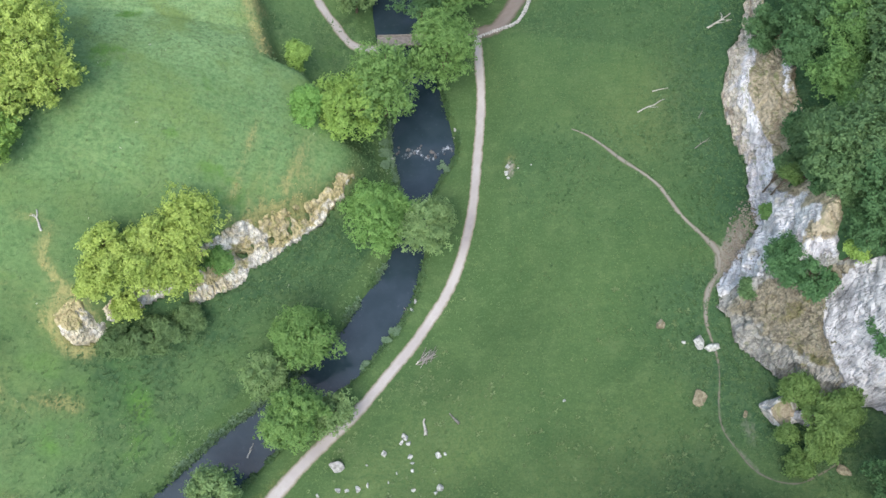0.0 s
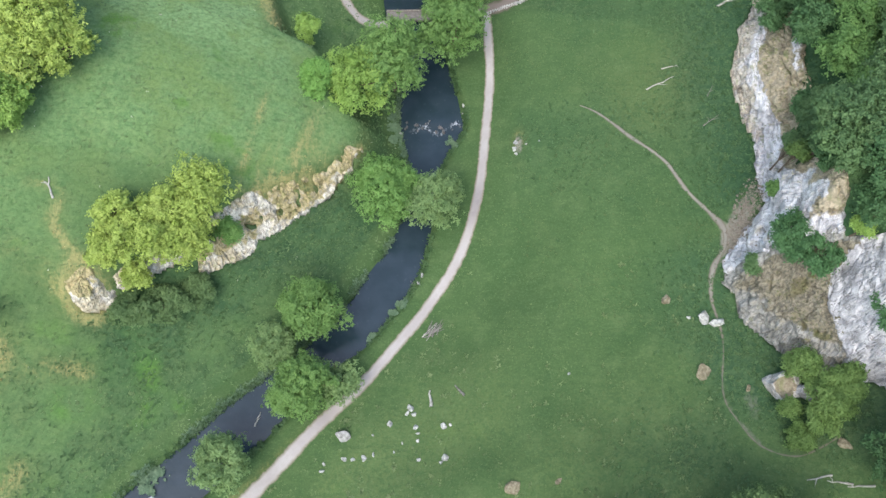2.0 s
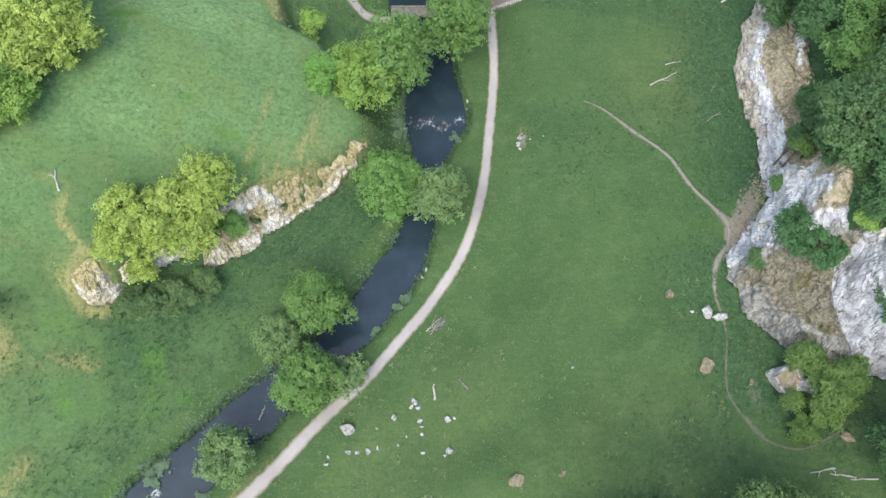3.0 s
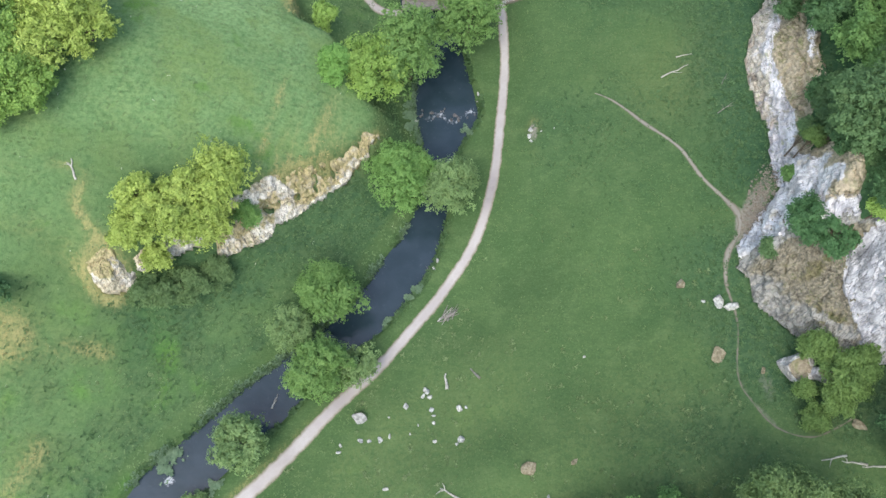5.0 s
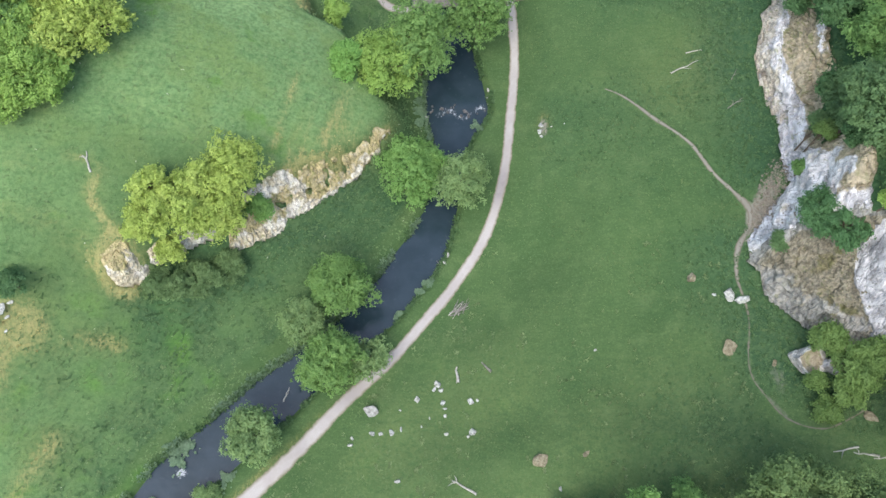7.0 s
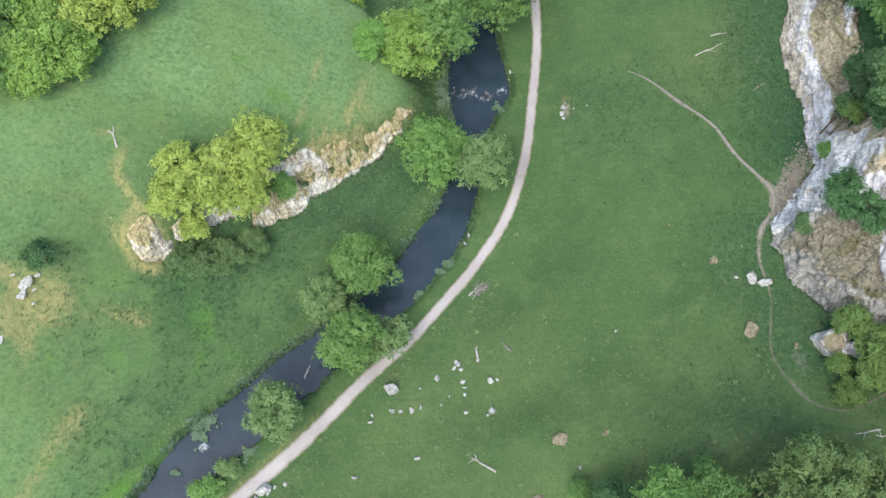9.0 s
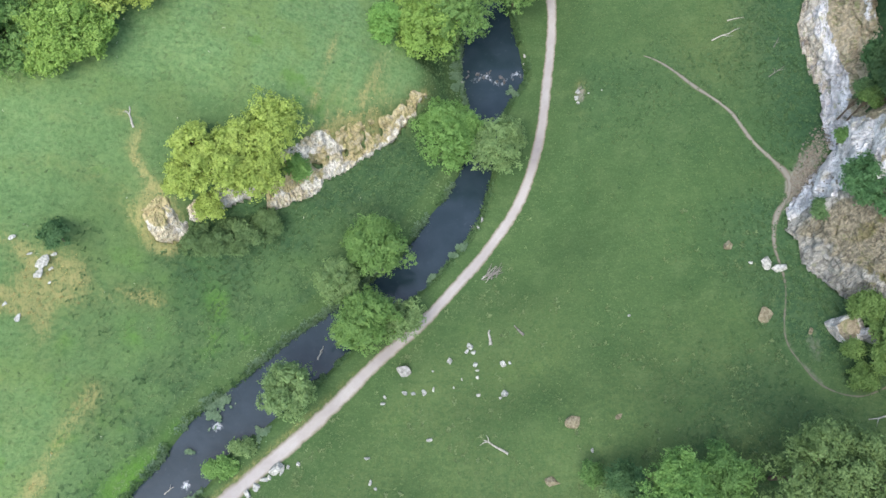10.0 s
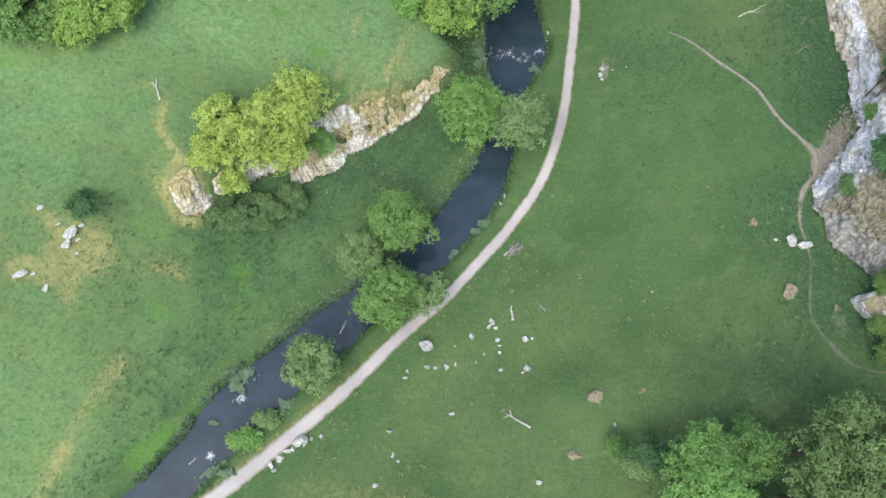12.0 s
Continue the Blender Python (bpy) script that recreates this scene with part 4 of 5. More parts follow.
for i, (x, y, mid, rx, ry, rz) in enumerate([(-41.8, 32.4, 16.5, 4.4, 3.9, 3.6), (-34.7, 38.2, 17.5, 4.1, 4.4, 3.8), (-37.2, 32.4, 14.0, 3.6, 3.2, 3.6), (-45.0, 34.8, 18.5, 2.7, 2.7, 2.6),
                                             (-43.9, 28.6, 11.5, 2.0, 1.9, 2.0), (-46.8, 30.4, 16.2, 2.3, 2.0, 2.0), (-38.8, 35.8, 17.2, 3.3, 3.2, 3.2)]):
    tree("hillside_tree", x + 0.9, y, mid, rx, ry, rz, LEAF["yellow"], "bright yellow-green spring tree above the low crag", group="yellow-green trees on the spur", seed=200 + i, fit=0.9, density=0.75)

for i, (x, y, mid, rx, ry, rz, m) in enumerate([(-54.7, 59.6, 27.0, 6.0, 6.0, 4.5, "yellow"), (-59.5, 65.5, 27.0, 5.5, 5.5, 4.5, "yellow"), (-56.5, 52.6, 26.0, 4.4, 3.8, 3.4, "yellow"), (-58.0, 46.6, 25.0, 2.4, 2.6, 2.2, "lime"),
                                                (-68.0, 44.8, 27.0, 5.4, 4.6, 3.8, "alder"), (-59.0, 45.8, 27.0, 4.8, 4.2, 3.4, "lime"), (-56.2, 46.4, 26.0, 2.0, 2.4, 2.0, "lime"), (-61.4, 43.2, 26.0, 3.4, 2.8, 2.8, "lime"), (-51.8, 55.8, 25.5, 3.6, 3.4, 3.0, "yellow"), (-66.5, 57.0, 28.0, 6.0, 5.5, 4.5, "alder"), (-73.0, 51.0, 28.0, 6.0, 5.0, 4.5, "alder"), (-74.0, 62.0, 28.0, 6.0, 6.0, 4.5, "alder"), (-62.3, 53.4, 26.6, 4.0, 4.0, 3.6, "lime"), (-59.6, 49.4, 25.8, 3.2, 3.2, 3.0, "lime")]):
    tree("hilltop_tree", x, y, mid, rx, ry, rz, LEAF[m], "broad green tree on the upper hillside", group="trees on the upper hillside", seed=300 + i)

# Trees at (50.6, 3.2), (51, 5.5) and (50.5, -2.5) are unseen, added for shade.
for i, (x, y, mid, rx, ry, rz, m) in enumerate([(44.7, 65.0, 24.2, 1.8, 3.0, 2.4, "dark"), (46.4, 58.2, 30.5, 2.5, 2.7, 2.6, "dark"), (47.4, 64.3, 28.0, 2.4, 2.6, 2.6, "dark"), (48.8, 62.4, 31.5, 3.2, 3.2, 3.0, "dark"),
                                                (51.4, 59.3, 33.5, 3.6, 3.6, 3.2, "green"), (53.6, 58.4, 36.0, 3.6, 3.8, 3.4, "wood"), (49.4, 52.2, 32.0, 3.2, 3.3, 3.0, "green"), (49.6, 47.2, 33.0, 2.4, 2.4, 2.2, "green"),
                                                (52.0, 47.6, 35.5, 2.8, 3.0, 3.0, "wood"), (43.9, 37.6, 38.0, 4.3, 4.3, 3.8, "wood"), (44.2, 42.2, 34.6, 2.6, 3.4, 3.0, "wood"), (45.6, 42.7, 27.6, 2.0, 2.2, 1.8, "wood"), (46.4, 46.2, 26.4, 1.7, 1.9, 1.6, "wood"), (43.9, 37.3, 33.4, 1.9, 2.0, 1.6, "dark"), (50.6, 3.2, 27.0, 4.2, 4.4, 3.6, "dark"), (47.6, 33.0, 37.5, 2.8, 2.8, 2.6, "dark"), (46.2, 34.2, 38.5, 3.7, 3.6, 3.4, "dark"),
                                                (47.6, 40.0, 39.0, 4.0, 4.2, 3.6, "wood"), (46.0, 29.2, 36.4, 2.6, 2.8, 2.2, "dark"), (49.6, 33.6, 40.0, 4.2, 4.2, 3.8, "dark"), (53.0, 40.5, 41.0, 4.6, 4.6, 4.2, "dark"),
                                                (55.0, 52.5, 37.0, 4.4, 4.4, 4.0, "wood"), (60.0, 45.0, 40.0, 5.5, 5.5, 4.5, "dark"), (57.0, 33.0, 43.0, 5.5, 5.5, 4.5, "dark"), (62.0, 56.0, 38.0, 5.0, 5.0, 4.5, "wood"),
                                                (51.0, 68.0, 30.5, 4.2, 4.2, 4.0, "dark"), (56.5, 66.0, 35.0, 4.8, 4.8, 4.5, "wood"), (50.0, 78.0, 26.0, 4.4, 5.0, 4.5, "dark"), (57.0, 76.0, 31.0, 5.0, 5.0, 4.5, "dark"),
                                                (46.2, 48.9, 25.6, 1.7, 1.5, 1.3, "dark"), (47.6, 47.6, 27.8, 2.1, 1.7, 1.6, "wood"), (52.0, 25.0, 38.0, 3.6, 4.0, 3.4, "dark"), (51.0, 5.5, 33.0, 4.4, 4.4, 4.2, "dark"), (50.5, -2.5, 32.0, 4.8, 4.6, 4.4, "dark")]):
    tree("woodland_tree", x, y, mid, rx, ry, rz, LEAF[m], "dense green woodland tree, seen above the crag or added unseen for shade", group="woodland above the crag", seed=400 + i, base=(x + 2.6, y + 1.6))

for i, (x, y, mid, rx, ry, rz, m) in enumerate([(16.9, -9.2, 24.5, 4.0, 3.8, 4.6, "bright"), (16.8, -5.7, 25.0, 2.4, 2.2, 3.0, "bright"), (22.3, -5.6, 22.5, 3.4, 2.9, 3.6, "green"), (30.3, -5.2, 29.5, 4.2, 4.2, 4.6, "dusty"), (28.9, -10.2, 27.5, 3.4, 3.4, 4.2, "dusty"),
                                                (13.1, -6.4, 16.0, 2.4, 1.9, 2.4, "dark"), (11.9, -7.8, 16.0, 1.3, 1.2, 1.4, "olive"), (10.0, -5.4, 12.4, 1.0, 1.2, 1.2, "green"), (23.0, -12.4, 19.5, 3.4, 3.2, 3.6, "dark"), (34.0, -2.6, 28.5, 2.6, 2.4, 3.2, "dusty"),
                                                (26.5, -15.0, 22.0, 4.4, 4.0, 4.6, "green"), (33.5, -11.5, 27.5, 4.4, 4.2, 4.8, "dusty"), (18.0, -15.0, 21.0, 4.6, 4.4, 4.8, "green"), (38.0, -6.0, 28.5, 4.6, 4.6, 4.8, "dusty")]):
    tree("slope_tree", x, y, mid, rx, ry, rz, LEAF[m], "tall leafy tree on the near slope", group="trees on the near slope", seed=500 + i, leaf=0.15, density=1.3)

for i, (x, y, mid, rx, ry, rz, m) in enumerate([(-4.0, 84.5, 8.0, 4.0, 3.6, 4.0, "dark"), (3.0, 85.5, 8.0, 4.2, 3.8, 4.0, "green"), (-14.6, 86.0, 6.0, 3.6, 3.2, 3.2, "olive"), (-10.5, 92.0, 7.0, 4.0, 4.0, 4.0, "green"), (6.0, 93.0, 8.0, 4.5, 4.5, 4.5, "green")]):
    tree("bridge_tree", x, y, mid, rx, ry, rz, LEAF[m], "leafy tree beside the footbridge", group="trees round the footbridge", seed=600 + i)

SHRUB = "rounded green shrub"
for i, (x, y, mid, rx, ry, rz, m, lab) in enumerate([
        (-22.6, 71.0, 9.0, 1.9, 1.9, 2.6, "lime", "small round yellow-green bush on the spur's edge"), (-43.6, 24.2, 9.3, 3.0, 2.3, 1.7, "thicket", "dark green thicket below the low crag"),
        (-39.9, 25.0, 8.2, 3.4, 2.4, 1.6, "thicket", "dark green thicket below the low crag"), (-36.0, 27.8, 7.2, 2.4, 2.0, 1.3, "thicket", "dark green thicket below the low crag"),
        (-31.6, 35.6, 10.6, 1.8, 1.8, 1.5, "bright", "bright green bush growing on the low crag"), (39.9, 29.2, 28.5, 2.2, 2.4, 1.8, "ivy", "dense dark ivy bush on the crag"),
        (42.1, 27.0, 29.0, 2.7, 2.4, 1.7, "ivy", "dense dark ivy bush on the crag"), (47.8, 19.6, 31.2, 1.5, 2.4, 1.3, "ivy", "dark bush at the top of the white face"),
        (44.9, 27.9, 34.4, 0.9, 1.0, 0.8, "lime", "small yellow-green bush on the crag's edge"), (41.7, 14.9, 22.6, 2.0, 1.7, 1.5, "haw", "green hawthorn beside the fallen block"),
        (43.9, 11.2, 23.2, 2.5, 2.5, 1.9, "haw", "green hawthorn beside the fallen block"), (46.0, 12.8, 23.2, 2.2, 2.2, 1.8, "haw", "green hawthorn beside the fallen block"),
        (43.0, 8.5, 22.3, 1.6, 1.7, 1.3, "haw", "green hawthorn beside the fallen block"), (41.2, 6.8, 20.9, 1.4, 1.4, 1.0, "haw", "low green hawthorn bush below the crag"), (40.1, 9.9, 21.2, 1.2, 0.9, 0.9, "haw", "low green hawthorn bush below the crag"),
        (37.6, 27.4, 22.8, 0.9, 1.1, 0.8, "wood", SHRUB + " on the crag's foot"), (-60.1, 21.3, 18.0, 1.6, 1.5, 1.3, "dark", SHRUB + " on the open hillside"),
        (43.0, 41.9, 27.0, 1.3, 1.4, 1.0, "wood", SHRUB + " on the crag's edge"), (42.7, 40.2, 28.4, 1.0, 1.2, 0.9, "haw", SHRUB + " on the crag's edge"), (43.9, 39.6, 31.0, 1.2, 1.0, 0.9, "wood", SHRUB + " on the crag's edge"),
        (41.4, 37.2, 23.8, 0.8, 0.8, 0.6, "green", "small green bush on a ledge of the white wall"),
        (-39.5, -6.4, 1.3, 2.1, 1.3, 1.0, "bright", "bright green bush at the water's edge"), (-36.5, -3.4, 1.1, 1.5, 0.9, 0.8, "olive", "green bush at the water's edge")]):
    tree("shrub", x, y, mid, rx, ry, rz, LEAF[m], lab, "shrub", seed=700 + i, leaf=0.16)


# ---- stones ----
def boulder(name, x, y, size, mat, label, seed, category="boulder", group="", sink=0.25, cuts=3, turn=0.0, boxy=0.62, breaks=14):
    """A broken stone: a rounded block with random flat breaks."""
    bm = bmesh.new()
    bmesh.ops.create_icosphere(bm, subdivisions=cuts, radius=1.0)
    v = np.array([q.co for q in bm.verts])
    v = np.sign(v) * np.abs(v) ** boxy
    r = np.random.RandomState(seed)
    for _ in range(breaks):
        d = r.normal(size=3)
        d /= np.linalg.norm(d)
        cut = r.uniform(0.4, 0.95)
        over = np.maximum(v @ d - cut, 0)
        v -= np.outer(over, d)
    v *= 1 + 0.5 * (fractal(v + seed * 3.1, 1.9, 3, seed) - 0.5)[:, None]
    v *= np.array(size) / 2
    for q, w in zip(bm.verts, v):
        q.co = w
    me = bpy.data.meshes.new(name)
    bm.to_mesh(me)
    bm.free()
    me.materials.append(mat)
    ob = new(name, me)
    ob.matrix_world = pose(x, y, float(land(x, y)) + size[2] * (0.5 - sink), 0, 0, turn)
    return tagged(ob, label, category, group)


boulder("boulder", 33.3, 22.5, (1.9, 2.2, 1.5), STONE, "pale rounded boulder beside the trail", 1)
boulder("boulder", 34.7, 21.6, (2.0, 1.7, 1.4), STONE, "pale rounded boulder beside the trail", 2)


def square_block(name, x, y, size, mat, label, seed, category, turn, tilt):
    """A squared block split along its beds, with sharp worn edges and earth and dry turf on its top."""
    bm = bmesh.new()
    bmesh.ops.create_cube(bm, size=2.0)
    bmesh.ops.subdivide_edges(bm, edges=bm.edges[:], cuts=19, use_grid_fill=True)
    v = np.array([q.co for q in bm.verts])
    a = np.sort(np.abs(v), axis=1)
    v *= (1 - 0.07 * smooth(0.75, 1.0, a[:, 1]))[:, None]
    r = np.random.RandomState(seed)
    for _ in range(7):
        d = r.normal(size=3) * [1, 1, 0.5]
        d /= np.linalg.norm(d)
        v -= np.outer(np.maximum(v @ d - r.uniform(0.95, 1.12), 0), d)
    cell, split = shatter(v + seed, 1.1, seed)
    step = 0.10 * cell + 0.22 * (fractal(v + 5.0 * seed, 1.6, 4, seed) - 0.5) - 0.06 * smooth(0.08, 0.0, split)
    v *= (1 + step)[:, None]
    top = smooth(0.72, 0.9, v[:, 2]) * smooth(0.95, 0.6, np.maximum(np.abs(v[:, 0] + 0.1), np.abs(v[:, 1])) + 0.5 * (fractal(v, 1.5, 3, seed + 1) - 0.5))
    for q, w in zip(bm.verts, v * np.array(size) / 2):
        q.co = w
    me = bpy.data.meshes.new(name)
    bm.to_mesh(me)
    bm.free()
    me.attributes.new("turf", "FLOAT", "POINT").data.foreach_set("value", (0.75 * top).astype(np.float32))
    me.materials.append(mat)
    ob = new(name, me)
    ob.matrix_world = pose(x, y, float(land(x, y)) + size[2] * 0.25, tilt[0], tilt[1], turn)
    return tagged(ob, label, category)


square_block("fallen_block", 40.7, 12.8, (3.5, 3.3, 2.8), BLOCK, "large square fallen limestone block with an earthy top", 6, "rock", 20, (8, -9))
square_block("fallen_block", 42.7, 11.9, (2.5, 1.2, 3.2), ROCK_WHITE, "narrow white fallen limestone block under the hawthorn", 8, "rock", -25, (5, 10))
boulder("boulder", -14.6, 8.2, (1.7, 1.9, 1.1), GREYSTONE, "large square pale boulder in the grass beside the path", 4, turn=32, boxy=0.22, breaks=4)


# ---- low growth: tussocks, weeds and flowers ----
def scatter(r, n, box, weight):
    """n random places in a box, kept where weight (0 to 1) lets them."""
    x, y = r.uniform(box[0], box[1], n), r.uniform(box[2], box[3], n)
    keep = r.uniform(size=n) < weight(x, y)
    return x[keep], y[keep]


def tufts(name, x, y, size, blades, mat, label, category, seed, spread_out=1.0, rise=0.5):
    """One mesh of small splayed leaf sprays standing on the ground."""
    r = np.random.RandomState(seed)
    n = len(x)
    s = size * r.uniform(0.6, 1.5, n)
    i = np.repeat(np.arange(n), blades)
    a = r.uniform(0, 6.283, len(i))
    o = r.uniform(0.1, 0.75, len(i)) * s[i] * spread_out
    px, py = x[i] + np.cos(a) * o, y[i] + np.sin(a) * o
    pz = land(x, y)[i] + s[i] * r.uniform(0.1, 0.6, len(i)) * rise
    p = np.stack([px, py, pz], -1)
    out = np.stack([np.cos(a), np.sin(a), r.uniform(0.1, 1.0, len(i)) * min(1.0, 1.3 * rise)], -1)
    side = np.stack([-np.sin(a), np.cos(a), r.uniform(-0.3, 0.3, len(i))], -1)
    h = (s[i] * r.uniform(0.35, 0.7, len(i)))[:, None]
    v = np.stack([p - out * h * 0.6, p + side * h * 0.35, p + out * h * 0.7, p - side * h * 0.35], 1).reshape(-1, 3)
    return tagged(new(name, mesh_of(name, v, np.arange(len(v)).reshape(-1, 4), [mat])), label, category, kind="stuff")


BLADE = {
    "meadow": make_leaf("meadow_blades", (0.072, 0.128, 0.050), (0.118, 0.172, 0.072)),
    "pale": make_leaf("hill_blades", (0.098, 0.170, 0.070), (0.150, 0.225, 0.098)),
    "weed": make_leaf("weed_leaves", (0.042, 0.102, 0.040), (0.095, 0.17, 0.070)),
    "straw": make_leaf("straw_blades", (0.21, 0.20, 0.075), (0.42, 0.385, 0.17)),
    "fleck": make_leaf("fleck_blades", (0.095, 0.155, 0.065), (0.175, 0.24, 0.11)),
    "reed": make_leaf("waterside_leaves", (0.078, 0.150, 0.084), (0.160, 0.245, 0.150)),
    "flower": make_leaf("flower_heads", (0.34, 0.39, 0.28), (0.58, 0.61, 0.48)),
}
rs = np.random.RandomState(9)


def on_land(x, y):
    d, w = to_line(x, y, RIVER)
    p, _ = to_line(x, y, PATH_LINE)
    hi, lo = bare_rock(x, y)
    return (np.abs(d) > w + 0.9) * (np.abs(p) > 1.5) * (hi < 0.3) * (lo < 0.3)


def meadow_weight(x, y):
    e, _ = to_line(x, y, CRAG)
    d, _ = to_line(x, y, PATH_LINE)
    return on_land(x, y) * (d > 1) * (e < -0.5) * (0.25 + 0.75 * (fractal(flat3(x, y), 0.22, 3, 71) > 0.52))


def hill_weight(x, y):
    d, w = to_line(x, y, RIVER)
    return on_land(x, y) * (d < 0) * (0.35 + 0.65 * (fractal(flat3(x, y), 0.3, 3, 72) > 0.5))


def weed_weight(x, y):
    return on_land(x, y) * np.clip(cover_of(x, y)[..., 1] * 1.3, 0, 1)


def straw_weight(x, y):
    return on_land(x, y) * np.clip(cover_of(x, y)[..., 0] * 1.8 - 0.72, 0, 1)


tufts("meadow_tussocks", *scatter(rs, 26000, (-45, 46, -25, 88), meadow_weight), 0.28, 4, BLADE["meadow"], "short grazed tussocks across the meadow", "grass", 1, rise=0.15)
def fleck_weight(x, y):
    return meadow_weight(x, y) * smooth(38, 22, y) * (0.15 + 0.85 * (fractal(flat3(x, y), 0.12, 3, 75) > 0.5))


tufts("pale_tussocks", *scatter(rs, 1500, (-30, 36, -16, 40), fleck_weight), 0.42, 8, BLADE["fleck"], "pale rank tussocks left ungrazed in the meadow", "grass", 8, rise=0.5)
tufts("hill_grass", *scatter(rs, 20000, (-86, -8, -22, 84), hill_weight), 0.34, 4, BLADE["pale"], "pale rough grass on the far hillside", "grass", 2, rise=0.12)
# The weeds also thicken the painted shade below the crag's south end.
tufts("bank_weeds", *scatter(rs, 40000, (-70, 50, -20, 84), weed_weight), 0.42, 5, BLADE["weed"], "dark nettles and tall weeds on the banks and slopes", "weeds", 3, rise=0.4)
tufts("dry_grass", *scatter(rs, 26000, (-76, 46, -20, 75), straw_weight), 0.34, 4, BLADE["straw"], "dry straw-coloured grass along the brow", "grass", 4, rise=0.2)
tufts("white_flowers", *scatter(rs, 700, (-80, 0, -18, 80), lambda x, y: hill_weight(x, y) * 0.35), 0.22, 3, BLADE["flower"], "scattered white umbel flower heads in the far pasture", "flowers", 5)


# waterside growth along the very edge of both banks
def bank_edge(side, n, seed):
    c, nrm = along(RIVER[3:-2], 0.3)
    r = np.random.RandomState(seed)
    i = r.randint(0, len(c), n)
    off = side * (c[i, 2] + r.normal(0.5, 0.26, n))
    x, y = c[i, 0] + nrm[i, 0] * off, c[i, 1] + nrm[i, 1] * off
    k = fractal(flat3(x, y), 0.35, 3, seed) > 0.42
    return x[k], y[k]


tufts("far_bank_fringe", *bank_edge(-1, 1800, 31), 0.42, 6, BLADE["weed"], "leafy fringe of waterside plants on the far bank", "weeds", 6, rise=0.9)
tufts("pale_bank_fringe", *bank_edge(-1, 2800, 33), 0.42, 6, BLADE["reed"], "pale leafy waterside plants on the far bank", "weeds", 10, rise=1.0)
tufts("near_bank_fringe", *bank_edge(1, 2600, 32), 0.42, 6, BLADE["weed"], "leafy fringe of waterside plants on the near bank", "weeds", 7, rise=0.8)


def weed_bed(x, y, rx, ry, n, seed):
    r = np.random.RandomState(seed)
    px, py = x + r.normal(0, 0.55, n * 4) * rx, y + r.normal(0, 0.55, n * 4) * ry
    keep = np.nonzero(fractal(flat3(px, py), 0.9, 3, seed) > 0.5)[0][:n]
    return px[keep], py[keep]


def raft(name, x, y, rx, ry, n, seed, label):
    """A bed of waterweed: small leaves just over the water."""
    r = np.random.RandomState(seed)
    px, py = weed_bed(x, y, rx, ry, n, seed)
    n = len(px)
    a = r.uniform(0, 6.283, n)
    s = r.uniform(0.12, 0.3, n)
    p = np.stack([px, py, np.maximum(water_level(px, py), land(px, py)) + r.uniform(0.03, 0.45, n)], -1)
    u = np.stack([np.cos(a), np.sin(a), r.uniform(-0.3, 0.3, n)], -1) * s[:, None]
    v = np.stack([-np.sin(a), np.cos(a), r.uniform(-0.3, 0.3, n)], -1) * s[:, None] * 0.7
    q = np.stack([p - u, p + v, p + u, p - v], 1).reshape(-1, 3)
    return tagged(new(name, mesh_of(name, q, np.arange(len(q)).reshape(-1, 4), [BLADE["reed"]])), label, "waterweed", kind="stuff")


for i, (x, y, rx, ry) in enumerate([(-42.6, 2.0, 1.3, 0.8), (-40.4, 3.0, 0.9, 0.7), (-41.9, 0.5, 1.0, 1.0), (-44.4, -3.7, 0.5, 0.5), (-36.3, -2.2, 1.2, 0.7), (-34.5, -0.8, 0.8, 0.6), (-44.4, -11.3, 0.8, 1.0), (-41.9, -10.4, 1.2, 0.7),
                                    (-8.8, 58.6, 0.8, 1.3), (-8.9, 55.6, 0.7, 1.0), (0.9, 54.8, 0.8, 1.0), (-8.2, 26.6, 0.5, 0.4), (-6.9, 27.9, 0.6, 0.5), (-11.1, 22.7, 0.5, 0.4)]):
    raft("waterweed", x, y, rx, ry, 420, 80 + i, "grey-green waterweed standing beside the river bank")


# ---- stones in the meadow ----
def stones_at(places, mat, label, name, group, seed, tall=0.6):
    for i, (x, y, a, b) in enumerate(places):
        r = random.Random(seed + i)
        boulder(name, x, y, (1.15 * a, 1.08 * b, tall * 0.65 * (a + b)), mat, label, seed + i, "stone", group, 0.3, 3 if a > 0.9 else 2, r.uniform(0, 180), 0.48, 9)


stones_at([(-5.2, 12.1, 1.0, 0.9), (-4.7, 11.2, 0.7, 0.6), (-4.4, 9.4, 0.7, 0.8), (-4.2, 8.5, 0.6, 0.4), (-0.6, 9.4, 1.1, 0.7), (-8.1, 9.8, 0.9, 0.8), (-0.3, 5.0, 1.1, 0.9), (-0.9, 4.5, 0.6, 0.5), (-4.0, 4.9, 0.7, 0.5),
           (-11.6, 5.1, 0.9, 0.7), (-10.3, 5.6, 0.7, 0.4), (-14.5, 5.0, 0.8, 0.6), (-13.1, 5.0, 0.6, 0.5), (-4.1, 7.4, 0.5, 0.5), (-7.4, 6.0, 0.4, 0.3), (-6.3, 7.2, 0.4, 0.3), (-5.7, 11.4, 0.8, 0.5), (-10.5, 8.3, 0.4, 0.3), (0.4, 9.6, 0.5, 0.4)], STONE, "white limestone chunk lying in the grass", "meadow_stone", "white stones in the meadow", 20)
